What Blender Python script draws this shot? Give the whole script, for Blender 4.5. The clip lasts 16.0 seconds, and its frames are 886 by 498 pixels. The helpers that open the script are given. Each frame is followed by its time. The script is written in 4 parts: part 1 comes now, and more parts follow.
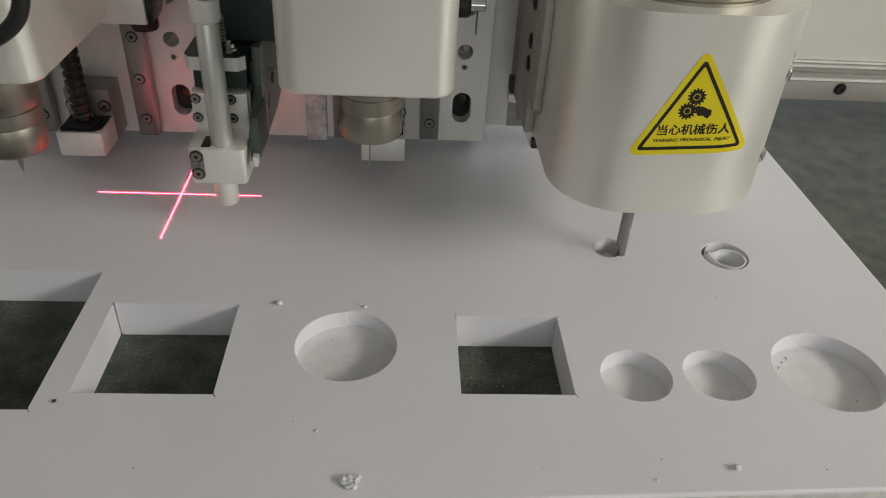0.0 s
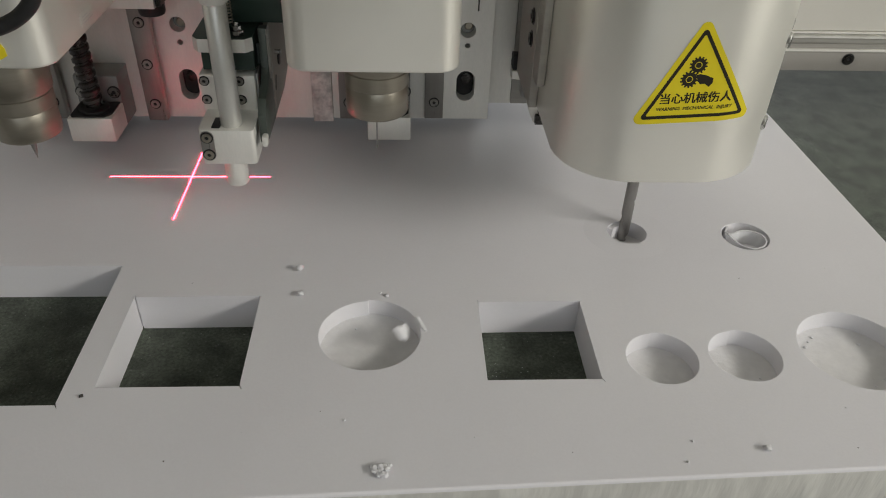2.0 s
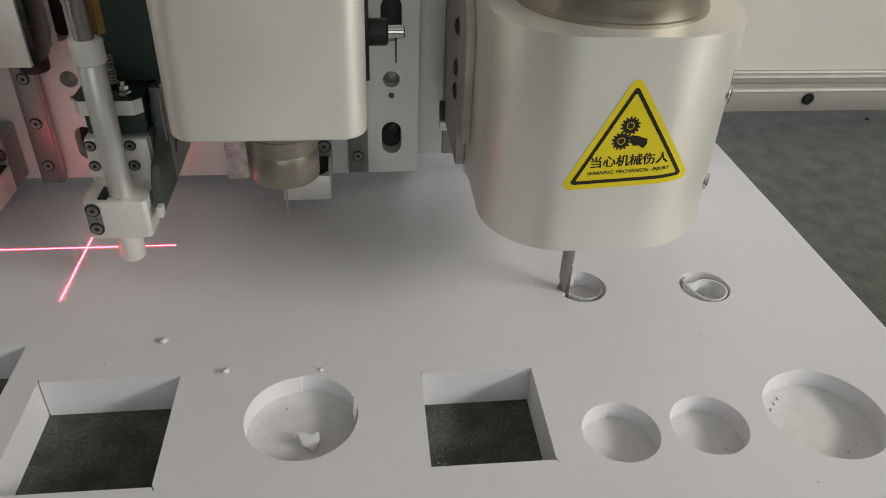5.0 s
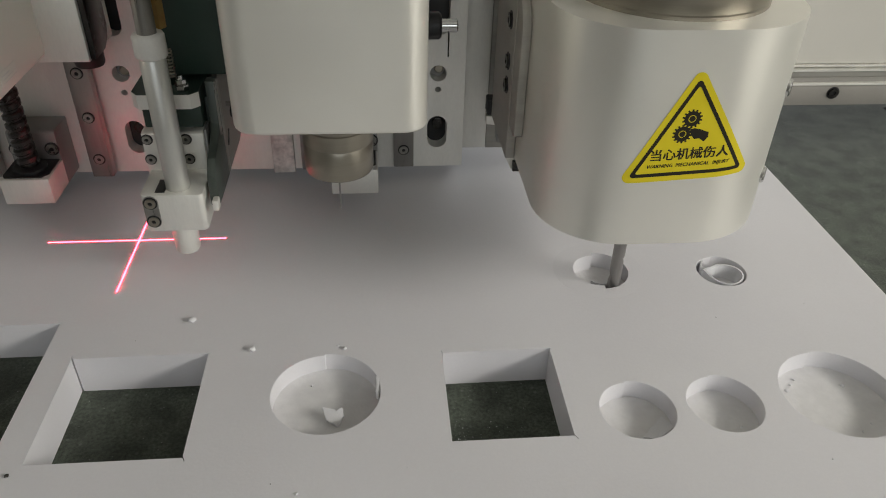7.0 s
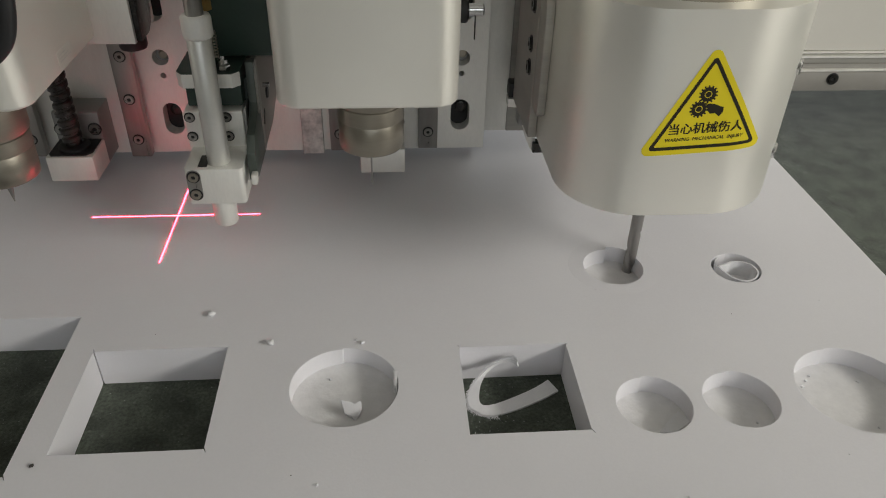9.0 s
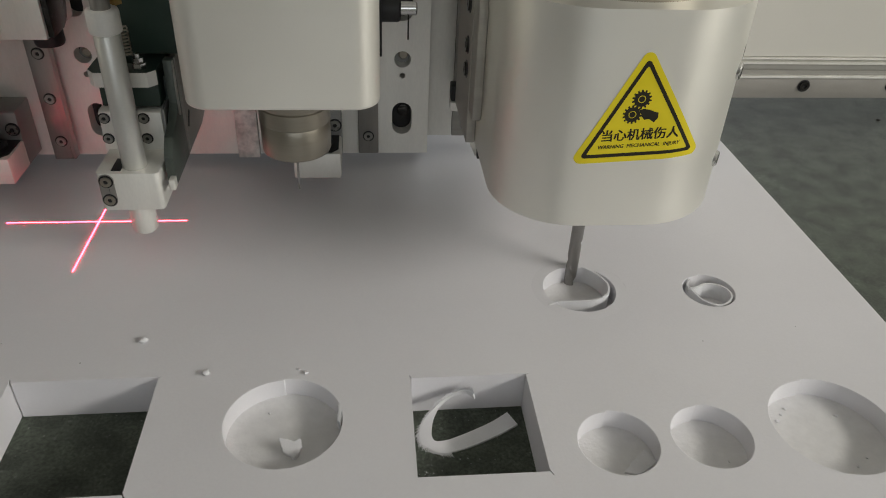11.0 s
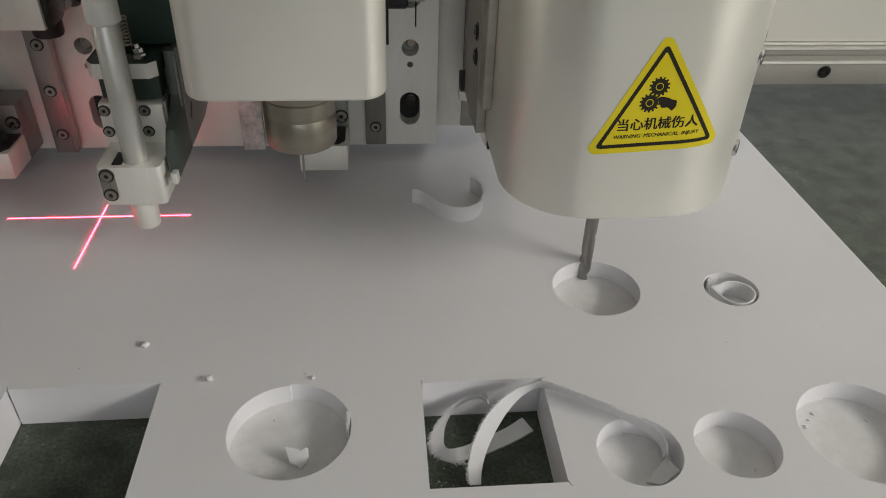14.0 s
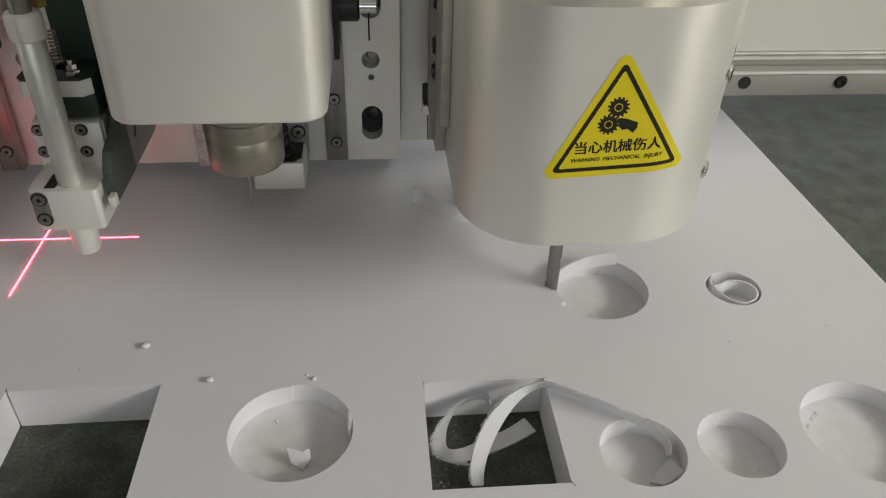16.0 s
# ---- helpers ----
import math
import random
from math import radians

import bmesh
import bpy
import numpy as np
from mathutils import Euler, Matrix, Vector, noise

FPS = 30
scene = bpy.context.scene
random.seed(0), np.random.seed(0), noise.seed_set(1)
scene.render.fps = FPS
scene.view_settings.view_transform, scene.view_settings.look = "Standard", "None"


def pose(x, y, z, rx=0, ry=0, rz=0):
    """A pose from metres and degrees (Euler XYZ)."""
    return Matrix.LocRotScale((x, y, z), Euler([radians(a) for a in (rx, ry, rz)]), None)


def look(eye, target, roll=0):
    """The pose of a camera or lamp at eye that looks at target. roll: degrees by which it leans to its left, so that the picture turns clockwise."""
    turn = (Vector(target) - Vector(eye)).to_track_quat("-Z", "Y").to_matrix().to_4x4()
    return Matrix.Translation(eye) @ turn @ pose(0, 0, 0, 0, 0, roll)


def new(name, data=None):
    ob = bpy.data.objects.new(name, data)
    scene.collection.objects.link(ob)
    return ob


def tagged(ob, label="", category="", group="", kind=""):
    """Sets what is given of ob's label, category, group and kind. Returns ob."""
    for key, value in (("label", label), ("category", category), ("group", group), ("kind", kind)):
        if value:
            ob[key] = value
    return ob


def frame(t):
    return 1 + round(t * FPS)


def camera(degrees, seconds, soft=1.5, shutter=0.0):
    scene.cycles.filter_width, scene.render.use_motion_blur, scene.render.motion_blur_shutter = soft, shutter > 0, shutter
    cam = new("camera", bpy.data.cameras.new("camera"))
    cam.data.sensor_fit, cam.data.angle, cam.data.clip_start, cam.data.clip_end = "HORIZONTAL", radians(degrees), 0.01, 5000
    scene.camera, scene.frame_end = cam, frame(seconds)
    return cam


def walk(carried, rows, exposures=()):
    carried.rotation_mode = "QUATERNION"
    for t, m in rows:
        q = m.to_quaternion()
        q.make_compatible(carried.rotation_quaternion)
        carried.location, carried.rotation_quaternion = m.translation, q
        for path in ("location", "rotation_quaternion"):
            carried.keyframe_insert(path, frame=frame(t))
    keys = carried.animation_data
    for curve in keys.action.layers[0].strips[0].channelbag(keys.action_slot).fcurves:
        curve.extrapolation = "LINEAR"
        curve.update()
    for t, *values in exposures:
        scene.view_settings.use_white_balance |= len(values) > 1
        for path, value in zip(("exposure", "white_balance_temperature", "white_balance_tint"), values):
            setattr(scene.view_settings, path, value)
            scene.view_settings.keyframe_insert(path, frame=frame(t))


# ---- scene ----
cam = camera(60.89, 16.0, soft=1.0, shutter=0.3)
# seconds, eye, yaw, pitch, roll
ROWS = [
    (0.0, 0.13050, -0.27302, 0.22817, -4.115, -35.289, 3.610), (0.5, 0.13186, -0.26797, 0.22691, -5.528, -35.717, 2.882),
    (1.0, 0.13003, -0.26776, 0.22532, -5.172, -36.318, 2.502), (1.5, 0.12700, -0.26856, 0.22518, -4.801, -36.068, 2.516),
    (2.0, 0.12257, -0.27170, 0.22593, -3.840, -36.142, 2.165), (2.5, 0.12123, -0.27249, 0.22554, -3.476, -36.163, 2.189),
    (3.0, 0.12096, -0.27159, 0.22461, -3.488, -36.117, 2.033), (3.5, 0.11965, -0.27031, 0.22238, -3.535, -36.265, 2.305),
    (4.0, 0.12208, -0.26525, 0.22088, -4.421, -36.249, 2.838), (4.5, 0.12858, -0.25367, 0.22663, -5.891, -35.849, 3.066),
    (5.0, 0.13592, -0.23870, 0.22609, -7.044, -34.490, 2.324), (7.5, 0.12952, -0.24944, 0.22522, -5.360, -34.886, 1.518),
    (8.0, 0.12665, -0.24984, 0.22645, -5.180, -34.856, 1.387), (8.5, 0.12730, -0.25071, 0.22575, -4.889, -34.954, 1.396),
    (11.0, 0.14252, -0.22759, 0.21788, -6.633, -34.515, 2.776), (11.5, 0.15250, -0.21342, 0.21011, -7.080, -35.016, 2.639),
    (12.0, 0.14798, -0.21515, 0.21231, -6.882, -34.924, 2.423), (12.5, 0.14797, -0.21171, 0.21178, -6.677, -35.397, 2.116),
    (13.0, 0.14632, -0.21248, 0.21066, -6.720, -35.534, 2.105), (13.5, 0.14469, -0.21434, 0.21263, -5.929, -35.355, 2.002),
    (14.0, 0.14299, -0.21495, 0.21355, -5.789, -35.285, 1.988), (14.5, 0.14331, -0.21493, 0.21327, -5.626, -35.144, 2.037),
    (15.0, 0.14290, -0.21346, 0.21298, -5.713, -34.998, 1.931), (15.5, 0.14230, -0.21286, 0.21349, -5.855, -35.225, 1.944),
    (16.0, 0.14202, -0.21357, 0.21269, -5.911, -35.321, 1.896),
]
walk(cam, [(t, pose(x, y, z, 90 + p, 0, w) @ pose(0, 0, 0, 0, 0, r)) for t, x, y, z, w, p, r in ROWS],
     [(0, -0.08), (4.0, -0.07), (4.5, -0.02), (5.0, 0.03), (6.3, 0.01), (7.5, -0.03), (8.5, -0.05), (11.0, -0.10), (11.5, -0.11), (12.0, 0.08), (12.5, -0.02), (13.0, -0.07), (14.0, -0.08), (14.5, -0.02), (15.0, 0.10), (15.5, 0.04), (16.0, 0.01)])
# the carriage's way over the board: seconds, sideways, along
HEAD = [
    (0.00, -0.00285, -0.00827), (0.25, -0.00581, -0.01047), (0.50, -0.00917, -0.01087), (0.75, -0.01244, -0.00928),
    (1.00, -0.01430, -0.00618), (1.25, -0.01459, -0.00284), (1.50, -0.01287, 0.00020), (1.75, -0.01082, 0.00193),
    (2.00, -0.00797, 0.00257), (2.25, -0.00712, 0.00367), (2.50, -0.00606, 0.00467), (2.75, -0.00223, 0.00285),
    (3.00, 0.00061, -0.00046), (3.25, 0.00156, -0.00414), (3.50, 0.00122, -0.00801), (3.75, -0.00122, -0.01145),
    (4.00, -0.00465, -0.01359), (4.25, -0.00911, -0.01396), (4.50, -0.01317, -0.01232), (4.75, -0.01619, -0.00997),
    (5.00, -0.01782, -0.00641), (5.25, -0.01792, -0.00148), (5.50, -0.01372, 0.00365), (5.75, -0.00912, 0.00519),
    (6.00, -0.00842, 0.00692), (6.25, -0.00282, 0.00575), (6.50, 0.00247, -0.00051), (6.75, 0.00237, -0.00908),
    (7.00, -0.00373, -0.01555), (7.25, -0.01263, -0.01612), (7.50, -0.01953, -0.01018), (7.75, -0.01935, 0.00120),
    (8.00, -0.00976, 0.00708), (8.25, -0.00910, 0.00817), (8.50, -0.00823, 0.00926), (8.75, -0.00485, 0.00872),
    (9.00, 0.00273, 0.00378), (9.25, 0.00562, -0.00616), (9.50, 0.00070, -0.01589), (9.75, -0.00991, -0.01913),
    (10.00, -0.01963, -0.01407), (10.25, -0.02304, -0.00341), (10.50, -0.01836, 0.00615), (10.75, -0.01027, 0.01031),
    (11.00, -0.00839, 0.01248), (11.25, -0.00115, 0.01099), (11.50, 0.00489, 0.00660), (11.75, 0.00954, -0.00594),
    (12.00, 0.00408, -0.01889), (12.25, -0.00861, -0.02404), (12.50, -0.02150, -0.01929), (12.75, -0.02737, -0.00767),
    (13.00, -0.02433, 0.00475), (13.25, -0.01786, 0.01080), (13.50, -0.00939, 0.01296), (13.75, -0.00908, 0.01436),
    (14.00, -0.00876, 0.01577), (14.25, 0.00257, 0.01303), (14.50, 0.01061, 0.00409), (14.75, 0.01270, -0.00839),
    (15.00, 0.00730, -0.02028), (15.25, -0.00434, -0.02653), (15.50, -0.01767, -0.02499), (15.75, -0.02753, -0.01588),
    (16.00, -0.03019, -0.00297),
]

# ---- world, windows and lamps ----
world = bpy.data.worlds.new("sky")
scene.world = world
world.use_nodes = True
wn = world.node_tree.nodes
sky = wn.new("ShaderNodeTexSky")
sky.sky_type, sky.sun_disc = "NISHITA", False
sky.sun_elevation, sky.sun_rotation = radians(35), radians(120)
world.node_tree.links.new(sky.outputs[0], wn["Background"].inputs[0])
wn["Background"].inputs[1].default_value = 0.10


def area(name, m, wide, high, watts, colour):
    lamp = bpy.data.lights.new(name, "AREA")
    lamp.shape, lamp.size, lamp.size_y, lamp.energy, lamp.color = "RECTANGLE", wide, high, watts, colour
    ob = new(name, lamp)
    ob.matrix_world = m
    return ob


area("window_light", look((1.68, -0.77, 0.78), (0.2, -0.2, 0.0)), 0.98, 0.27, 18.5, (1.0, 0.965, 0.89))
area("south_window_light", look((0.3, -2.86, 0.95), (0.2, 0.2, 0.0)), 1.7, 1.0, 8.3, (1.0, 0.975, 0.90))
area("north_window_light", look((0.95, 2.86, 0.52), (0.5, 0.2, 0.0)), 1.2, 0.7, 36, (0.95, 0.975, 0.98))
# weak overhead fill, added without any fixture behind it
area("overhead_fill_light", look((0.4, -1.0, 2.02), (0.4, -1.0, 0.0)), 1.4, 0.6, 1.2, (1.0, 0.965, 0.89))

# ---- materials ----


def material(name, colour, rough, metal=0.0, vary=0.06, scale=40.0, bump=0.0, bump_scale=600.0, stretch=(1, 1, 1), gloss=0.5):
    """A surface with colour patches, grain in its gloss and fine relief."""
    m = bpy.data.materials.new(name)
    m.use_nodes = True
    nodes, links = m.node_tree.nodes, m.node_tree.links
    b = nodes["Principled BSDF"]
    b.inputs["Metallic"].default_value = metal
    b.inputs["Specular IOR Level"].default_value = gloss
    pos = nodes.new("ShaderNodeTexCoord")
    grid = nodes.new("ShaderNodeMapping")
    grid.inputs["Scale"].default_value = stretch
    links.new(pos.outputs["Object"], grid.inputs["Vector"])
    patch = nodes.new("ShaderNodeTexNoise")
    patch.inputs["Scale"].default_value, patch.inputs["Detail"].default_value = scale, 5.0
    fine = nodes.new("ShaderNodeTexNoise")
    fine.inputs["Scale"].default_value, fine.inputs["Detail"].default_value = bump_scale, 4.0
    links.new(grid.outputs[0], patch.inputs["Vector"])
    links.new(grid.outputs[0], fine.inputs["Vector"])
    both = nodes.new("ShaderNodeMath")
    both.operation = "MULTIPLY_ADD"
    both.inputs[1].default_value = 0.4
    links.new(fine.outputs[0], both.inputs[0])
    links.new(patch.outputs[0], both.inputs[2])
    ramp = nodes.new("ShaderNodeValToRGB")
    dark = [c * (1 - vary) for c in colour] + [1]
    light = [min(1, c * (1 + vary)) for c in colour] + [1]
    ramp.color_ramp.elements[0].position, ramp.color_ramp.elements[1].position = 0.5, 0.9
    ramp.color_ramp.elements[0].color, ramp.color_ramp.elements[1].color = dark, light
    links.new(both.outputs[0], ramp.inputs[0])
    links.new(ramp.outputs[0], b.inputs["Base Color"])
    span = nodes.new("ShaderNodeMapRange")
    span.inputs["From Min"].default_value, span.inputs["From Max"].default_value = 0.45, 0.95
    span.inputs["To Min"].default_value, span.inputs["To Max"].default_value = max(0.03, rough - 0.06), min(1, rough + 0.08)
    links.new(both.outputs[0], span.inputs["Value"])
    links.new(span.outputs[0], b.inputs["Roughness"])
    if bump:
        relief = nodes.new("ShaderNodeBump")
        relief.inputs["Strength"].default_value, relief.inputs["Distance"].default_value = bump, 0.0004
        links.new(fine.outputs[0], relief.inputs["Height"])
        links.new(relief.outputs[0], b.inputs["Normal"])
    return m


def speckled(name, base, speck, rough, share, scale=900.0):
    """Felt: a dark ground with fibres and sparse lighter lint."""
    m = material(name, base, rough, vary=0.48, scale=700, bump=0.6, bump_scale=2200, gloss=0.32)
    nodes, links = m.node_tree.nodes, m.node_tree.links
    b = nodes["Principled BSDF"]
    ground = b.inputs["Base Color"].links[0].from_socket
    pos = nodes.new("ShaderNodeTexCoord")
    dots = nodes.new("ShaderNodeTexVoronoi")
    dots.inputs["Scale"].default_value = scale
    links.new(pos.outputs["Object"], dots.inputs["Vector"])
    pick = nodes.new("ShaderNodeSeparateColor")
    links.new(dots.outputs["Color"], pick.inputs[0])
    chosen = nodes.new("ShaderNodeMath")
    chosen.operation, chosen.inputs[1].default_value = "GREATER_THAN", 1 - share
    links.new(pick.outputs[0], chosen.inputs[0])
    near = nodes.new("ShaderNodeMath")
    near.operation, near.inputs[1].default_value = "LESS_THAN", 0.42
    links.new(dots.outputs["Distance"], near.inputs[0])
    both = nodes.new("ShaderNodeMath")
    both.operation = "MULTIPLY"
    links.new(chosen.outputs[0], both.inputs[0])
    links.new(near.outputs[0], both.inputs[1])
    mix = nodes.new("ShaderNodeMix")
    mix.data_type = "RGBA"
    links.new(both.outputs[0], mix.inputs[0])
    links.new(ground, mix.inputs[6])
    mix.inputs[7].default_value = (*speck, 1)
    flecks = nodes.new("ShaderNodeTexVoronoi")
    flecks.inputs["Scale"].default_value = 330.0
    links.new(pos.outputs["Object"], flecks.inputs["Vector"])
    size = nodes.new("ShaderNodeSeparateColor")
    links.new(flecks.outputs["Color"], size.inputs[0])
    reach = nodes.new("ShaderNodeMapRange")
    reach.inputs["From Min"].default_value, reach.inputs["From Max"].default_value = 0.82, 1.0
    reach.inputs["To Min"].default_value, reach.inputs["To Max"].default_value = 0.0, 0.3
    links.new(size.outputs[1], reach.inputs["Value"])
    spot = nodes.new("ShaderNodeMath")
    spot.operation = "LESS_THAN"
    links.new(flecks.outputs["Distance"], spot.inputs[0])
    links.new(reach.outputs[0], spot.inputs[1])
    faint = nodes.new("ShaderNodeMath")
    faint.operation, faint.inputs[1].default_value = "MULTIPLY", 0.26
    links.new(spot.outputs[0], faint.inputs[0])
    lint = nodes.new("ShaderNodeMix")
    lint.data_type = "RGBA"
    links.new(faint.outputs[0], lint.inputs[0])
    links.new(mix.outputs[2], lint.inputs[6])
    lint.inputs[7].default_value = (*speck, 1)
    cloud = nodes.new("ShaderNodeTexNoise")
    cloud.inputs["Scale"].default_value, cloud.inputs["Detail"].default_value = 70.0, 9.0
    links.new(pos.outputs["Object"], cloud.inputs["Vector"])
    tone = nodes.new("ShaderNodeMapRange")
    tone.inputs["From Min"].default_value, tone.inputs["From Max"].default_value = 0.35, 0.68
    tone.inputs["To Min"].default_value, tone.inputs["To Max"].default_value = 0.62, 1.42
    links.new(cloud.outputs[0], tone.inputs["Value"])
    worn = nodes.new("ShaderNodeMix")
    worn.data_type, worn.blend_type = "RGBA", "MULTIPLY"
    worn.inputs[0].default_value = 1.0
    links.new(lint.outputs[2], worn.inputs[6])
    links.new(tone.outputs[0], worn.inputs[7])
    links.new(worn.outputs[2], b.inputs["Base Color"])
    return m


FOAM = material("white_foam", (0.775, 0.768, 0.796), 0.75, vary=0.025, scale=14, bump=0.12, bump_scale=900, gloss=0.25)
FOAM_CUT = material("cut_foam", (0.79, 0.79, 0.81), 0.85, vary=0.04, scale=90, bump=0.35, bump_scale=1400, gloss=0.2)
FOAM_FLOOR = material("milled_foam_floor", (0.77, 0.765, 0.77), 0.8, vary=0.045, scale=160, bump=0.6, bump_scale=420, gloss=0.3)
FELT = speckled("grey_green_felt", (0.062, 0.074, 0.057), (0.24, 0.25, 0.23), 0.64, 0.006, 1500.0)
fuzz = FELT.node_tree.nodes["Principled BSDF"]
fuzz.inputs["Sheen Weight"].default_value, fuzz.inputs["Sheen Roughness"].default_value = 0.4, 0.45
fuzz.inputs["Sheen Tint"].default_value = (0.86, 0.88, 0.84, 1)
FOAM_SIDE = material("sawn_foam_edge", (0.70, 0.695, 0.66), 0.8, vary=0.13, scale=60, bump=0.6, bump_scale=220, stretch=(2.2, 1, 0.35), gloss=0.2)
DUSTY = material("dusty_aluminium", (0.66, 0.63, 0.60), 0.75, 0.1, 0.3, 160, 0.6, 500)
SCREW = material("plated_screw", (0.36, 0.355, 0.33), 0.3, 0.9, 0.08, 200)
EDGE = material("worn_aluminium_edge", (0.26, 0.26, 0.235), 0.42, 0.5, 0.3, 40, 0.2, 160, (3, 0.6, 1))
SILVER = material("blasted_silver_cover", (0.88, 0.865, 0.80), 0.42, 0.60, 0.02, 25, 0.06, 2200)
grained = SILVER.node_tree.nodes["Principled BSDF"]
grained.inputs["Anisotropic"].default_value, grained.inputs["Anisotropic Rotation"].default_value = 0.6, 0.25
grain = SILVER.node_tree.nodes.new("ShaderNodeTangent")
grain.direction_type, grain.axis = "RADIAL", "Z"
SILVER.node_tree.links.new(grain.outputs[0], grained.inputs["Tangent"])
ALU = material("machined_aluminium", (0.82, 0.81, 0.765), 0.48, 0.45, 0.06, 60, 0.12, 900, (1, 1, 0.3))
SLEEVE = material("satin_pen_sleeve", (0.68, 0.68, 0.645), 0.42, 0.65, 0.05, 60, 0.05, 900)
KNURL = material("knurled_aluminium", (0.80, 0.79, 0.75), 0.6, 0.25, 0.05, 60, 0.05, 900)
ALU_DARK = material("grey_anodised_aluminium", (0.30, 0.30, 0.29), 0.42, 0.6, 0.08, 60, 0.1, 900)
RAIL = material("ground_steel_rail", (0.34, 0.33, 0.31), 0.33, 0.85, 0.08, 50, 0.1, 500, (6, 6, 0.4))
STEEL = material("turned_steel", (0.33, 0.305, 0.255), 0.37, 0.9, 0.08, 60, 0.03, 700, (0.3, 0.3, 4))
BRIGHT = material("bright_steel", (0.62, 0.62, 0.61), 0.2, 1.0, 0.05, 60)
BIT = material("carbide_steel", (0.30, 0.29, 0.28), 0.34, 0.8, 0.1, 200, 0.2, 900, (1, 1, 0.2))
BLACK = material("black_rubber", (0.014, 0.014, 0.015), 0.5, vary=0.2, bump=0.1)
OILED = material("oiled_dark_steel", (0.05, 0.048, 0.046), 0.22, 0.8, 0.3, 200)
MOTOR = material("dark_green_black_enamel", (0.019, 0.038, 0.029), 0.42, 0.0, 0.12, 60, 0.06)
CHEEK = material("grey_green_enamel", (0.075, 0.090, 0.078), 0.38, 0.2, 0.15, 60, 0.06)
BRASS = material("brass", (0.52, 0.36, 0.14), 0.35, 0.9, 0.1, 200)
BLUE = material("blue_plastic", (0.04, 0.10, 0.25), 0.4)
YELLOW = material("yellow_sticker", (0.80, 0.66, 0.015), 0.42, vary=0.02, scale=60)
INK = material("black_ink", (0.022, 0.019, 0.013), 0.6, vary=0.1, gloss=0.25)
PANEL = material("beige_painted_beam", (0.71, 0.69, 0.635), 0.48, 0.1, 0.02, 20, 0.05, 900)
PLASTER = material("painted_plaster", (0.62, 0.61, 0.58), 0.9, vary=0.05, scale=3, bump=0.2, bump_scale=80)
CONCRETE = material("concrete_floor", (0.22, 0.22, 0.21), 0.7, vary=0.15, scale=3, bump=0.2, bump_scale=60)
BAND = material("dull_aluminium_band", (0.36, 0.35, 0.32), 0.5, 0.3, 0.1, 50, 0.15, 300, (0.15, 1, 4))
FOOT = material("dark_rail_steel", (0.33, 0.315, 0.29), 0.5, 0.3, 0.06, 30, 0.05, 900)
DIRT = material("dark_crumb", (0.05, 0.045, 0.04), 0.8)

LASER = bpy.data.materials.new("red_laser_line")
LASER.use_nodes = True
lb = LASER.node_tree.nodes["Principled BSDF"]
lb.inputs["Base Color"].default_value = (0.8, 0.5, 0.55, 1)
lb.inputs["Emission Color"].default_value = (1.0, 0.032, 0.066, 1)
lb.inputs["Emission Strength"].default_value = 28.0

# ---- builders: all lengths below are millimetres in the machine's axes ----
MM = 0.001
BASES = {}


def thing(name, base, label, category, group="", kind=""):
    """A thing of several parts, standing at base."""
    ob = new(name)
    ob.empty_display_size = 0.02
    ob.matrix_world = pose(*[v * MM for v in base])
    BASES[ob] = Vector(base)
    return tagged(ob, label, category, group, kind)


def smooth(bm, angle=40):
    for face in bm.faces:
        face.smooth = True
    for edge in bm.edges:
        edge.smooth = len(edge.link_faces) == 2 and edge.calc_face_angle(3) < radians(angle)


def part(name, bm, surface, parent=None, label="", base=None):
    """Links a bmesh, in millimetres of the machine, as one mesh under its thing or part."""
    smooth(bm)
    base = BASES[parent] if parent else Vector(base or (0, 0, 0))
    bm.transform(Matrix.Scale(MM, 4) @ Matrix.Translation(-base))
    mesh = bpy.data.meshes.new(name)
    bm.to_mesh(mesh)
    bm.free()
    mesh.materials.append(surface)
    ob = new(name, mesh)
    BASES[ob] = base
    if parent:
        ob.parent = parent
    else:
        ob.matrix_world = pose(*(base * MM))
    return tagged(ob, label)


def bevel(bm, width, segments=2, only=None):
    edges = [e for e in bm.edges if len(e.link_faces) == 2 and e.calc_face_angle(0) > radians(30) and (only is None or only(e))]
    if width and edges:
        bmesh.ops.bevel(bm, geom=edges, offset=width, segments=segments, profile=0.5, affect="EDGES", clamp_overlap=True)
    return bm


def box(x0, x1, y0, y1, z0, z1, width=0.6, segments=2):
    bm = bmesh.new()
    bmesh.ops.create_cube(bm, size=1.0)
    bm.transform(Matrix.Translation(((x0 + x1) / 2, (y0 + y1) / 2, (z0 + z1) / 2)) @ Matrix.Diagonal((x1 - x0, y1 - y0, z1 - z0, 1)))
    return bevel(bm, width, segments)


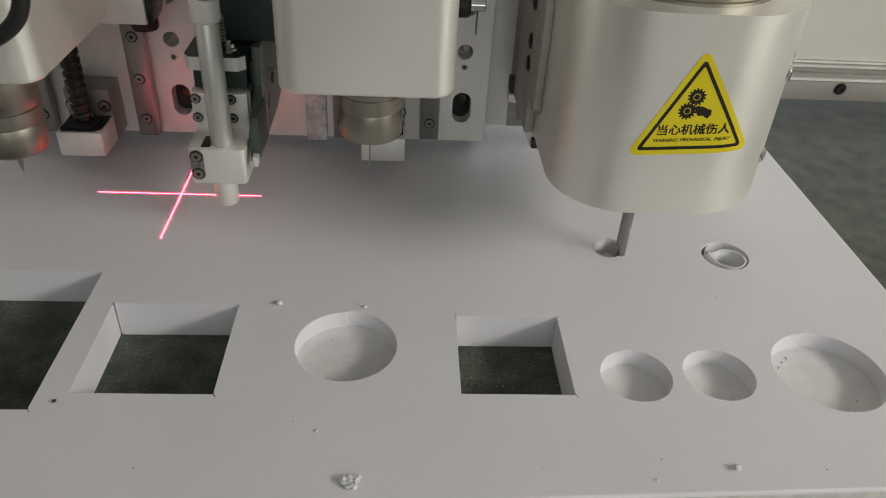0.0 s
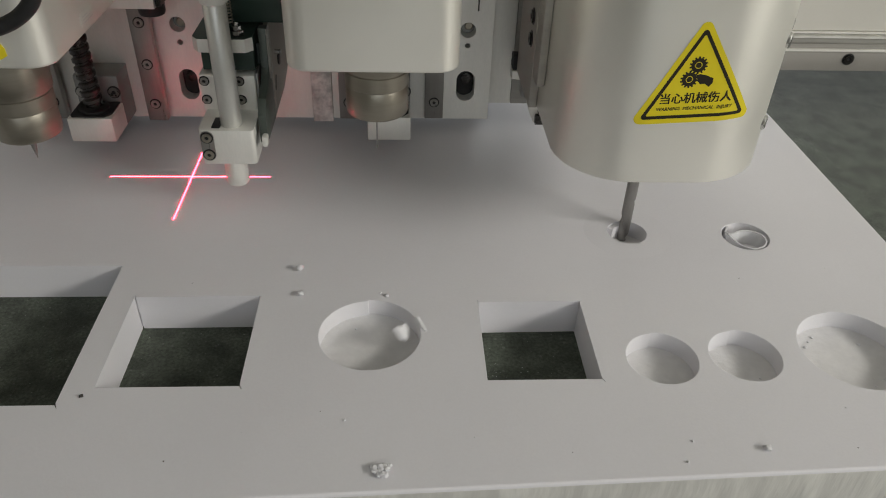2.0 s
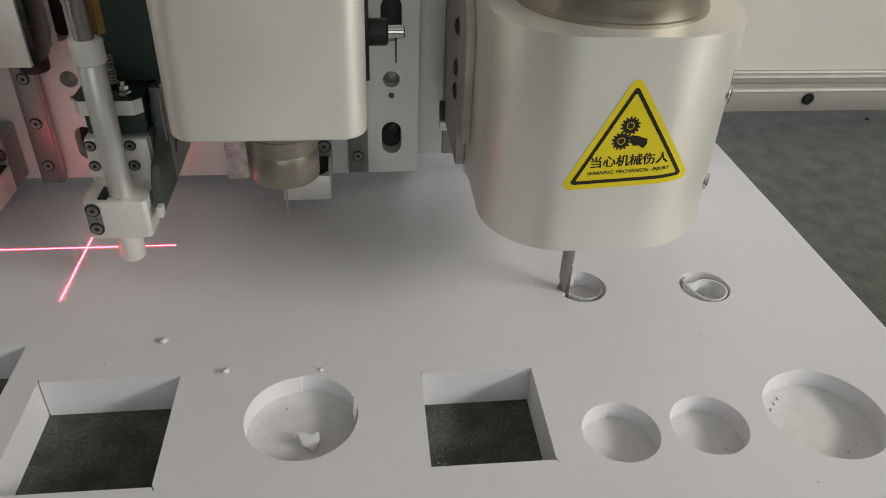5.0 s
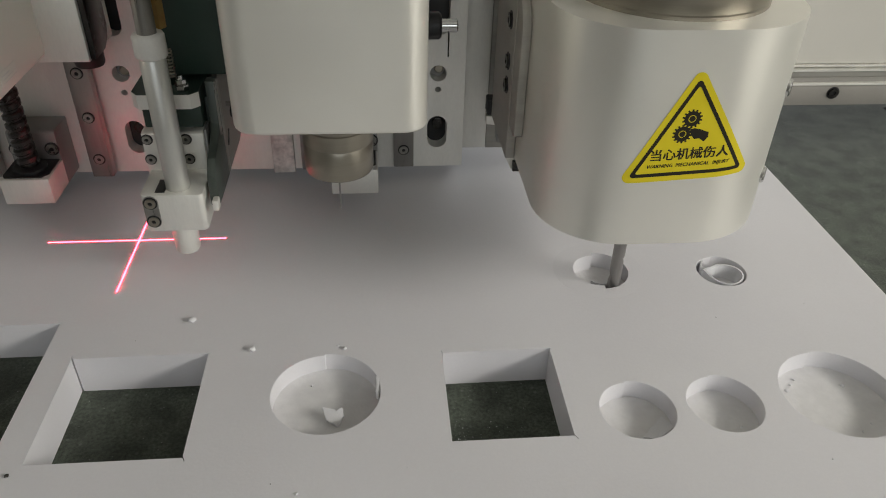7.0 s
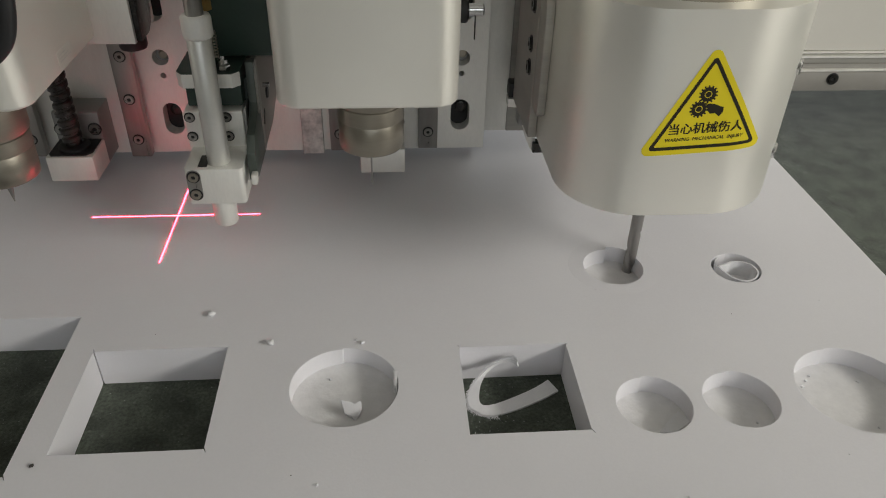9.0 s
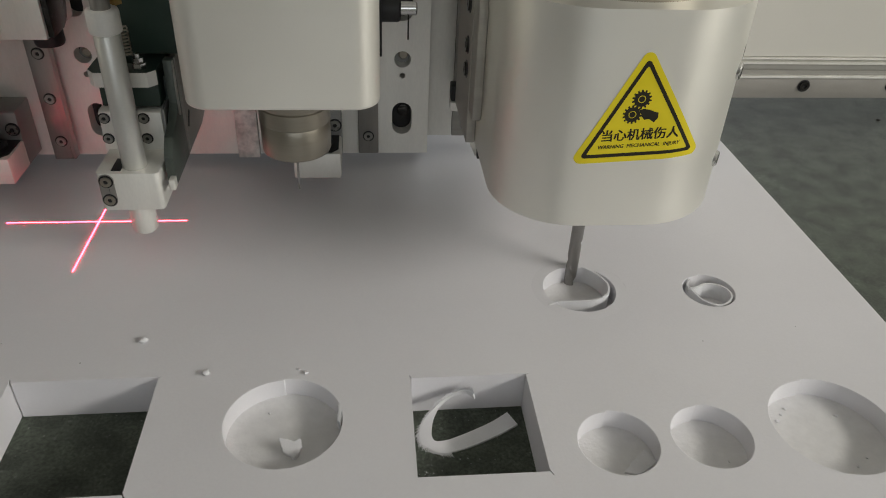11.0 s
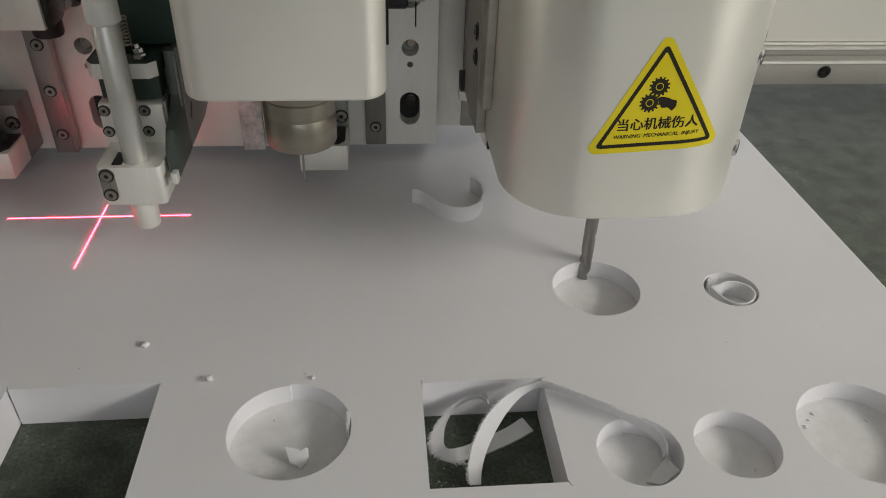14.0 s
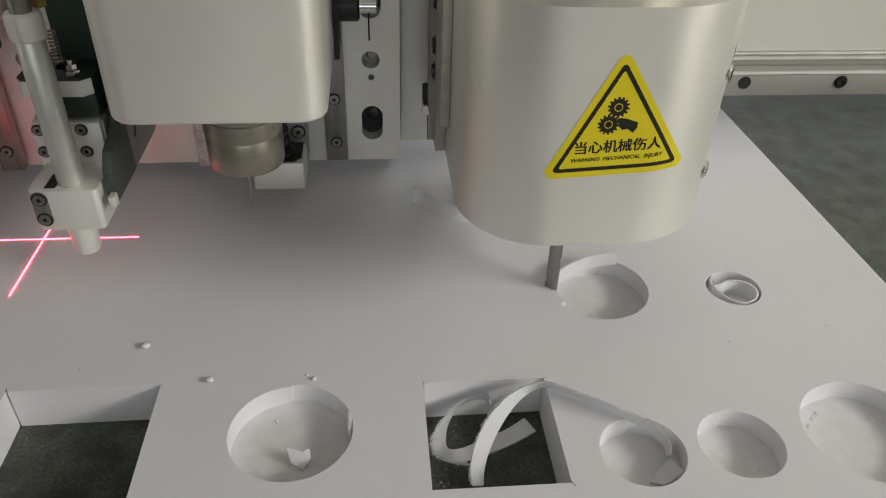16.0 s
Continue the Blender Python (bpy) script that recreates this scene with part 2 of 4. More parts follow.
def turned(x, y, profile, segments=40, axis="z"):
    """A body of revolution: profile of (radius, height) pairs; axis x or y lays it down."""
    bm = bmesh.new()
    rings = []
    for r, h in profile:
        ring = []
        for k in range(segments):
            a = 2 * math.pi * k / segments
            ring.append(bm.verts.new((r * math.cos(a), r * math.sin(a), h)))
        rings.append(ring)
    for low, high in zip(rings, rings[1:]):
        for k in range(segments):
            n = (k + 1) % segments
            bm.faces.new((low[k], low[n], high[n], high[k]))
    bm.faces.new(list(reversed(rings[0])))
    bm.faces.new(rings[-1])
    turn = {"z": Matrix(), "x": pose(0, 0, 0, 0, 90, 0), "y": pose(0, 0, 0, 90, 0, 0)}[axis]
    shift = Matrix.Translation((x, y, 0)) if axis == "z" else Matrix.Translation((x, y[0], y[1])) if axis == "y" else Matrix.Translation((0, x, y))
    bm.transform(shift @ turn)
    bmesh.ops.recalc_face_normals(bm, faces=bm.faces)
    return bm


def merge(*many):
    """Several meshes as one bmesh."""
    bm = many[0]
    for other in many[1:]:
        mesh = bpy.data.meshes.new("piece")
        other.to_mesh(mesh)
        other.free()
        bm.from_mesh(mesh)
        bpy.data.meshes.remove(mesh)
    return bm


def circle(x, y, r, count, start=0.0, end=360.0):
    whole = abs(end - start) >= 360
    steps = count if whole else count - 1
    return [(x + r * math.cos(radians(start + (end - start) * k / steps)), y + r * math.sin(radians(start + (end - start) * k / steps))) for k in range(count)]


def plate(outline, holes, low, high, up=(0, 0, 1), floors=()):
    """A sheet with openings: outline and holes in its plane; a hole with a floor is a pocket.
    up (0, 0, 1) lies flat, (0, -1, 0) stands facing the front: then the plane is x, z and low, high are y."""
    bm = bmesh.new()
    tops, edges = [], []
    for loop in [outline, *holes]:
        ring = [bm.verts.new((u, v, high)) for u, v in loop]
        tops.append(ring)
        edges += [bm.edges.new((a, b)) for a, b in zip(ring, ring[1:] + ring[:1])]
    bmesh.ops.triangle_fill(bm, use_beauty=True, edges=edges, normal=(0, 0, 1))
    under = []
    for k, ring in enumerate(tops):
        depth = low if k == 0 or k > len(floors) or floors[k - 1] is None else floors[k - 1]
        below = [bm.verts.new((v.co.x, v.co.y, depth)) for v in ring]
        for a, b, c, d in zip(ring, ring[1:] + ring[:1], below[1:] + below[:1], below):
            bm.faces.new((a, b, c, d))
        if depth != low:
            bm.faces.new(below)
        else:
            under += [bm.edges.get((a, b)) for a, b in zip(below, below[1:] + below[:1])]
    bmesh.ops.triangle_fill(bm, use_beauty=True, edges=under, normal=(0, 0, -1))
    bmesh.ops.recalc_face_normals(bm, faces=bm.faces)
    if up == (0, -1, 0):
        bm.transform(Matrix(((1, 0, 0, 0), (0, 0, -1, 0), (0, 1, 0, 0), (0, 0, 0, 1))))
    return bm


def slot(x, z, wide, high, count=10):
    r = wide / 2
    return circle(x, z + high / 2 - r, r, count, 0, 180) + circle(x, z - high / 2 + r, r, count, 180, 360)


def prism(outline, z0, z1, width=0.0, segments=3):
    bm = bmesh.new()
    low = [bm.verts.new((x, y, z0)) for x, y in outline]
    high = [bm.verts.new((x, y, z1)) for x, y in outline]
    for a, b, c, d in zip(low, low[1:] + low[:1], high[1:] + high[:1], high):
        bm.faces.new((a, b, c, d))
    bm.faces.new(list(reversed(low)))
    bm.faces.new(high)
    bmesh.ops.recalc_face_normals(bm, faces=bm.faces)
    if width:
        bevel(bm, width, segments)
    return bm


def side_prism(outline, x0, x1, width=0.0):
    """A profile in y, z drawn out along x."""
    bm = prism(outline, x0, x1, width, 2)
    bm.transform(Matrix(((0, 0, 1, 0), (1, 0, 0, 0), (0, 1, 0, 0), (0, 0, 0, 1))))
    return bm


def rounded(x0, x1, y0, y1, r, count=10):
    """A rounded rectangle, counter-clockwise; r: radii of front left, front right, back right, back left."""
    out = []
    for (cx, cy, a), k in zip((((x0, y0, 180)), (x1, y0, 270), (x1, y1, 0), (x0, y1, 90)), r):
        if k == 0:
            out.append((cx, cy))
            continue
        mx, my = cx + (k if cx == x0 else -k), cy + (k if cy == y0 else -k)
        out += circle(mx, my, k, count, a, a + 90)
    return out


def screw(x, y, z, r, parent, face="front", surface=None):
    """A socket-head screw with its hexagon; black pieces paint the bore's and socket's shade."""
    def set_way(bm):
        turn = {"front": pose(0, 0, 0, 90, 0, 0), "left": pose(0, 0, 0, 0, -90, 0), "up": Matrix()}[face]
        bm.transform(Matrix.Translation((x, y, z)) @ turn)
        return bm
    head = plate(circle(0, 0, r, 20), [circle(0, 0, r * 0.48, 6)], 0.0, r * 0.42, floors=[r * 0.1])
    ob = part("screw", set_way(head), surface or SCREW, parent)
    # flat black ring and hexagon hold the shade of the sunk head
    ring = plate(circle(0, 0, r * 1.3, 20), [circle(0, 0, r * 1.02, 20)], 0.0, r * 0.12)
    part("counterbore_shade", set_way(ring), BLACK, parent)
    part("socket", set_way(prism(circle(0, 0, r * 0.47, 6), r * 0.12, r * 0.2)), BLACK, parent)
    return ob


# ---- the room ----


def room_box(name, x0, x1, y0, y1, z0, z1, surface, label):
    ob = part(name, box(x0, x1, y0, y1, z0, z1, 0), surface, None, label, (x0, y0, z0))
    return tagged(ob, kind="structure")


room_box("floor", -3100, 1850, -3100, 3100, -1000, -900, CONCRETE, "grey concrete workshop floor")
room_box("ceiling", -3100, 1850, -3100, 3100, 2100, 2200, PLASTER, "plain white workshop ceiling")
room_box("wall_west", -3100, -3000, -3100, 3100, -900, 2100, PLASTER, "plain pale plaster wall")


def holed_wall(name, across, along0, along1, u0, u1, v0, v1, east):
    wall = plate([(along0, -900), (along1, -900), (along1, 2100), (along0, 2100)], [[(u0, v0), (u1, v0), (u1, v1), (u0, v1)]], across, across + 100)
    if east:
        wall.transform(Matrix(((0, 0, 1, 0), (1, 0, 0, 0), (0, 1, 0, 0), (0, 0, 0, 1))))
    else:
        wall.transform(Matrix(((1, 0, 0, 0), (0, 0, 1, 0), (0, 1, 0, 0), (0, 0, 0, 1))))
    bmesh.ops.recalc_face_normals(wall, faces=wall.faces)
    tagged(part(name, wall, PLASTER, None, "pale plaster wall with a window opening"), kind="structure")


holed_wall("wall_east", 1750, -3000, 3000, -1320, -220, 640, 920, True)
holed_wall("wall_north", 3000, -3000, 1750, 300, 1600, 120, 920, False)
holed_wall("wall_south", -3100, -3000, 1750, -620, 1220, 380, 1520, False)

# ---- the cutting table ----
BED = -19.3
bed = part("bed", box(-1100, 1300, -108, 1300, BED - 30, BED, 1.0), FELT, None, "dark grey-green felt conveyor bed flecked with white lint", (100, 500, BED - 30))
tagged(bed, kind="structure")
frame_bar = part("table_edge", merge(box(-1100, 1300, -320, -108.5, BED - 60, BED - 0.5, 2.0), box(-1100, 1300, -300, -112, -900, BED - 61, 2.0)), EDGE, None, "worn brushed aluminium front edge of the table", (100, -200, -900))
tagged(frame_bar, kind="structure")
tagged(part("table_base", box(-1080, 1280, -100, 1290, -900, BED - 30.5, 2.0), ALU_DARK, None, "grey sheet-metal machine base under the bed", (100, 500, -900)), kind="structure")

# ---- the foam board ----
POCKET, DEPTH = (241.7, 51.8), -9.0
RINGS = (7.6, 10.4, 12.7, 15.1, 17.5, 20.1, 22.9)


def square(x0, y0, x1, y1, cut=1.6):
    """A square opening with short overcuts of the blade at its corners."""
    w = 0.5
    return [(x0, y0), (x1, y0), (x1 + cut * 0.5, y0 - cut), (x1 + cut * 0.5 + w, y0 - cut), (x1, y0 + w * 2), (x1, y1), (x1 + cut, y1 + w), (x1, y1 + w),
            (x0 + w, y1), (x0, y1 + cut), (x0 - w, y1 + cut), (x0, y1 - w)]


def milled(x, y, r, count=72):
    """A milled round whose wall steps back a little where the cutter came in."""
    start = 93
    out = []
    for k in range(count):
        u = k / (count - 1)
        rr = r - 0.35 + 0.75 * u
        a = radians(start + 0.5 + 359.0 * u)
        out.append((x + rr * math.cos(a), y + rr * math.sin(a)))
    return out


def board():
    slope, skew = 0.035, 0.0205
    corner = Vector((383.0, -99.0))
    left, back = Vector((-1, -slope)), Vector((-skew, 1))
    outline = [corner + left * 900, corner, corner + back * 700, corner + left * 900 + back * 700]
    holes = [square(0, -56.2, 57, 0), square(157.6, -54.5, 205.4, -4.9), square(-190, -65.2, -12.2, 23.2),
             milled(108.1, -25.7, 22.2), milled(234, -42.4, 15.35, 60), milled(271, -41.2, 15.5, 60), milled(321.9, -38.1, 24.4),
             milled(304.6, 48.1, 12.4, 48), circle(*POCKET, RINGS[-1], 72)]
    floors = [None, None, None, -8.6, -9.0, -9.0, -9.0, DEPTH, DEPTH]
    bm = plate([tuple(p) for p in outline], holes, BED + 0.1, 0.0, floors=floors)
    rim = [e for e in bm.edges if len(e.link_faces) == 2 and all(abs(v.co.z) < 1e-6 for v in e.verts) and e.calc_face_angle(0) > 1.2
           and all(abs((v.co.xy - corner).dot(Vector((-slope, 1)).normalized())) < 0.5 or abs((v.co.xy - corner).dot(Vector((1, skew)).normalized())) < 0.5 for v in e.verts)]
    bmesh.ops.bevel(bm, geom=rim, offset=1.6, segments=4, profile=0.5, affect="EDGES")
    rounds = [(108.1, -25.7, 22.2), (234, -42.4, 15.35), (271, -41.2, 15.5), (321.9, -38.1, 24.4), (304.6, 48.1, 12.4)]
    worn = [e for e in bm.edges if len(e.link_faces) == 2 and all(abs(v.co.z) < 1e-6 for v in e.verts)
            and any(all(abs((v.co.xy - Vector((x, y))).length - r) < 0.6 for v in e.verts) for x, y, r in rounds) and e.calc_face_angle(0) > 1.2]
    bmesh.ops.bevel(bm, geom=worn, offset=0.32, segments=2, profile=0.5, affect="EDGES", clamp_overlap=True)
    ob = part("foam_board", bm, FOAM, None, "thick white foam board with cut squares and round pockets", (100, 50, BED))
    ob.data.materials.append(FOAM_FLOOR)
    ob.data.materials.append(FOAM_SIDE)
    for face in ob.data.polygons:
        if face.normal.z > 0.999:
            face.use_smooth = False
        if face.normal.z > 0.9 and face.center.z < -0.004 - BED * MM:
            face.material_index = 1
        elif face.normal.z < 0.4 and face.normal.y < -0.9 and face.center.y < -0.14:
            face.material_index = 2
    return tagged(ob, category="foam board")


board()


# ---- the gantry beam ----


def gantry():
    beam = thing("gantry_beam", (300, 230, 26), "beige painted gantry beam with an aluminium foot rail and bolts", "gantry")
    part("foot_rail", side_prism([(195, 30.8), (195, 44.5), (262, 44.5), (262, 30.8)], -1000, 1250, 0.5), FOOT, beam, "dark aluminium foot rail")
    lip = [(193.9, 44.6), (193.7, 45.2), (193.9, 46.0), (195.2, 46.2), (262, 46.2), (262, 44.6)]
    part("lower_lip", side_prism(lip, -1000, 1250), ALU, beam, "bright aluminium lip")
    band = [(195.6, 46.3), (195.6, 49.2), (196.4, 49.5), (196.4, 50.1), (195.4, 50.4), (195.4, 53.4), (260, 53.4), (260, 46.3)]
    part("band", side_prism(band, -1000, 1250), BAND, beam, "dull grey aluminium band with a fine groove")
    profile = [(194.6, 53.5), (193.8, 53.9), (193.8, 55.0), (194.4, 55.3), (197.4, 55.5), (197.4, 56.5), (194.4, 56.7), (193.9, 57.0), (194.0, 58.0), (260, 58.0), (260, 53.5)]
    part("moulding", side_prism(profile, -1000, 1250), ALU, beam, "aluminium moulding with grooves")
    part("panel", side_prism([(195.4, 58.2), (216, 330), (330, 330), (330, 58.2)], -1000, 1250, 1.0), PANEL, beam, "smooth beige painted panel")
    for k in range(-18, 14):
        x = 420.7 + 60 * k
        if k == -1:
            # no bolt here: a black disc paints the hole's dark inside
            part("bolt_hole_dark", turned(x, (194.9, 39.2), [(3.9, -0.5), (3.9, 0.2)], 20, "y"), BLACK, beam)
        else:
            screw(x, 195.0, 39.2, 3.1, beam, surface=OILED)
    part("foot", box(1100, 1160, 200, 320, BED + 0.2, 30.7, 2), ALU_DARK, beam)
    part("foot", box(-900, -840, 200, 320, BED + 0.2, 30.7, 2), ALU_DARK, beam)
    return beam


# ---- the carriage that carries the tools ----


def back_plate(name, carriage, x0, x1, holes, y, label=""):
    return part(name, plate([(x0, 8), (x1, 8), (x1, 240), (x0, 240)], holes, -y - 9, -y, up=(0, -1, 0)), ALU, carriage, label)


def rail(x, y, parent, low, marks):
    bar = part("guide_rail", merge(box(x - 5.8, x + 5.8, y, y + 6, low, 240, 0.5), box(x - 3.6, x + 3.6, y + 6, y + 9.5, low, 240, 0.2)), RAIL, parent, "ground steel guide rail")
    for z in marks:
        screw(x, y, z, 2.5, bar)
    return bar


def carriage():
    c = thing("carriage", (80, 180, 8), "machined aluminium tool carriage with guide rails and slotted plates", "carriage")
    holes = [circle(-0.6, 67.2, 4.6, 20), circle(-0.8, 56.5, 1.7, 14), slot(0.2, 29.7, 11, 20), slot(-0.2, 99.7, 11, 24)]
    back_plate("back_plate", c, -110, 74.4, holes, 165.5)
    holes = [circle(170.3, 66.0, 4.7, 20), circle(170.3, 56.5, 1.7, 14), slot(170.2, 30.3, 11.4, 20), slot(170.4, 99.5, 11.4, 24)]
    back_plate("back_plate", c, 87.4, 185.4, holes, 165.5)
    # seats behind the openings; black sheets put the dark into slots and dots
    for x in (-0.4, 170.3):
        part("hole_seat", turned(x, (173.2, 66), [(4.5, -0.8), (4.5, 0)], 20, "y"), ALU_DARK, c)
        part("dowel", turned(x + 0.6, (172.4, 67.2), [(2.7, -0.4), (2.7, 2.2), (2.1, 2.8)], 18, "y"), STEEL, c)
        part("slot_dark_sheet", box(x - 9, x + 9, 174.6, 176, 14, 128, 0.2), BLACK, c)
        part("dot_dark_sheet", box(x - 3, x + 3, 173, 174.4, 52, 60, 0.2), BLACK, c)
        part("slot_screw", turned(x + 1.0, (174.4, 32), [(3.6, 0), (3.6, 1.2), (2.4, 1.6)], 18, "y"), OILED, c)
    part("gap_strip", box(74.7, 87.1, 164.0, 176, 6, 240, 0.4), DUSTY, c, "dusty aluminium strip")
    part("side_plate", box(186, 201, 178.5, 186, 13, 240, 0.5), ALU, c, "plain aluminium plate")
    part("side_strip", box(201.4, 218, 180, 186, 12, 240, 0.5), BAND, c, "dull aluminium strip")
    part("hub", box(-112, 200, 186.5, 193.5, 58.5, 230, 0.6), ALU_DARK, c)
    # added out of view to keep north light off the board
    part("light_block_plate", box(-115, 184, 187, 192, 2.5, 58.2, 0.5), ALU_DARK, c, "unseen grey plate that blocks light under the beam")
    for x, y in ((-80.0, 157.0), (-19.2, 155.5), (97.5, 159.5), (150.6, 160.8)):
        low = 10.2
        rail(x, y, c, low, (21.4, 46.5, 71.6, 96.7, 121.8, 146.9))
    return c


def ball_screw(x, parent, sunk=0.0):
    """A bearing block with its screw standing in it."""
    y, foot = 135.8, Vector((0, 0, -sunk))

    def lowered(bm):
        bmesh.ops.translate(bm, verts=bm.verts, vec=foot)
        return bm
    block = part("bearing_block", lowered(box(x - 12.6, x + 12.6, 124.5, 147, 13.8, 28.6, 0.8)), ALU, parent, "aluminium bearing block")
    part("bearing_back", lowered(side_prism([(146, 13.8), (146, 44.6), (147, 45.6), (165.3, 45.6), (165.3, 13.8)], x - 12.5, x + 12.5, 0.5)), ALU_DARK, block, "grey block back")
    # black sheet on the ledge, drawn in place of its dark recess
    part("ledge_recess_dark", lowered(prism([(x - 10, 126), (x + 8, 126), (x + 11.4, 130), (x + 11.4, 145.8), (x - 11.4, 145.8), (x - 11.4, 128)], 28.6, 29.3)), BLACK, block)
    for side in (-1, 1):
        screw(x + side * 9.2, 145.9, 35.4 - sunk, 2.9, block)
    part("seal", lowered(turned(x, y, [(8.4, 29.2), (8.4, 30.8), (6.8, 31.6)], 28)), BLACK, block)
    bm = bmesh.new()
    turns, per, z0, pitch = 24, 20, 29.6, 5.0
    rows = []
    for k in range(turns * per):
        a = 2 * math.pi * k / per
        base_z = z0 + pitch * k / per
        ring = []
        for r, dz in ((4.3, 0.0), (5.4, 0.9), (5.4, 3.0), (4.3, 4.0)):
            ring.append(bm.verts.new((x + r * math.cos(a), y + r * math.sin(a), base_z + dz)))
        rows.append(ring)
    for a, b in zip(rows, rows[1:]):
        for k in range(3):
            bm.faces.new((a[k], b[k], b[k + 1], a[k + 1]))
    bmesh.ops.recalc_face_normals(bm, faces=bm.faces)
    thread = merge(bm, turned(x, y, [(4.35, 28), (4.35, 140)], 24))
    part("ball_screw", lowered(thread), OILED, parent, "oily dark ball screw")
    return block


def knife_tool(name, x, label, drop, shift):
    """A raised knife tool: silver cover, turned nose, thin blade, and its screw behind."""
    t = thing(name, (x, 110, 36), label, "knife tool")
    outline = rounded(x - 37.2, x + 37.2, 28.6, 148, (10, 10, 2, 2), 8)
    cover = prism(outline, 96.5, 300)
    bevel(cover, 1.6, 3, lambda e: all(v.co.z < 97 for v in e.verts))
    part("cover", cover, SILVER, t, "smooth silver cover")
    nx, ny = x + shift, 74.0
    nose = [(15.0, 104), (16.6, 97), (16.6, 82.4), (16.2, 81.6), (15.2, 81.2), (15.2, 80.6), (15.7, 80.2), (15.7, 73.4), (15.3, 73.1), (15.3, 72.6), (15.5, 72.3), (15.4, 59.4), (15.0, 58.5), (14.2, 58.0), (4.0, 57.8), (3.6, 56.0)]
    part("nose", turned(nx, ny, [(r, z - drop) for r, z in reversed(nose)], 56), STEEL, t, "turned steel nose")
    if drop:
        blade = turned(nx - 0.5, ny, [(0.2, 43.4 - drop), (2.7, 59.0 - drop)], 12)
    else:
        blade = side_prism([(ny - 1, 56.8), (ny + 1.8, 56.8), (ny + 1.8, 46), (ny, 36.4), (ny - 1, 44)], nx - 0.9, nx - 0.1)
    part("blade", blade, BIT, t, "thin pointed blade")
    part("slide", box(x - 30, x + 30, 148.2, 153, 99, 300, 0.8), ALU_DARK, t)
    return t


def side_plug(t):
    """The black plug with a steel pin and a loose wire on the cover's flank."""
    plug = part("plug", merge(box(155.3, 157.6, 99, 123, 92, 131, 0.4), turned(111, 111.0, [(6.2, 157.5), (6.2, 165.5), (5.2, 166.5)], 24, "x")), BLACK, t, "black plastic plug")
    part("pin", turned(111, 111.0, [(3.1, 166.4), (3.1, 173.6), (2.5, 174.2)], 20, "x"), BRIGHT, plug)
    part("wire", turned(170.2, 111.4, [(0.35, 96), (0.35, 110)], 8), OILED, plug)


def left_details(t, x):
    part("slide_arm", merge(box(-34, 4.6, 114.5, 152, 93, 128, 0.8)), ALU, t, "aluminium slide arm")
    arm = part("slide_side", side_prism([(116, 94), (130, 94), (136, 97), (139, 103), (139, 128), (116, 128)], 4.7, 7.4, 0.3), OILED, t, "dark carriage block")
    part("bumper", turned(-5.5, 141, [(6.6, 82.0), (7.2, 83.5), (7.2, 93)], 24), BLACK, arm)
    part("label", box(-14.4, -14.1, 68, 84, 100, 106, 0.1), SILVER, t, "small etched label")
    for k in range(3):
        part("label_line", box(-14.0, -13.9, 69.5, 82.5 - 3 * k, 101.2 + 1.4 * k, 101.7 + 1.4 * k, 0), ALU, t)
    sticker = prism([(-84, 101.0), (-33, 101.0), (-30.4, 102.6), (-30.6, 105.6), (-55, 148), (-58, 149.5), (-61, 148), (-86, 105)], 0, 0.3)
    sticker.transform(Matrix(((1, 0, 0, 0), (0, 0, -1, 28.5), (0, 1, 0, 0), (0, 0, 0, 1))))
    part("warning_sticker", sticker, YELLOW, t, "yellow triangular warning sticker")
    mark = plate([(-80, 103), (-35, 103), (-34, 104.6), (-57, 143), (-59, 143), (-81, 105)], [[(-76, 105.6), (-39, 105.6), (-58, 137)]], 0, 0.3)
    mark.transform(Matrix(((1, 0, 0, 0), (0, 0, -1, 28.1), (0, 1, 0, 0), (0, 0, 0, 1))))
    part("sticker_border", mark, INK, t)
    # the cable in front of the cover
    tube("cable", [(-140, 26, 108), (-90, 14, 113), (-46, 14, 115), (-22, 14, 118.5), (-8, 14, 127), (-2, 14, 140), (-2, 20, 180), (-8, 34, 240)], 3.1, BLACK, t, "thick black cable")


def prism_side_slot():
    """A short slanted slot drawn on the web."""
    return side_prism([(110, 52), (111.6, 51), (116.6, 57.6), (115, 58.6)], 62.2, 62.5)


def tube(name, path, r, surface, parent, label=""):
    curve = bpy.data.curves.new(name, "CURVE")
    curve.dimensions, curve.bevel_depth, curve.bevel_resolution, curve.resolution_u = "3D", r * MM, 3, 10
    line = curve.splines.new("NURBS")
    line.points.add(len(path) - 1)
    for p, q in zip(line.points, path):
        p.co = (*((Vector(q) - BASES[parent]) * MM), 1)
    line.use_endpoint_u, line.order_u = True, 4
    ob = new(name, curve)
    ob.parent = parent
    BASES[ob] = BASES[parent]
    curve.materials.append(surface)
    return tagged(ob, label)


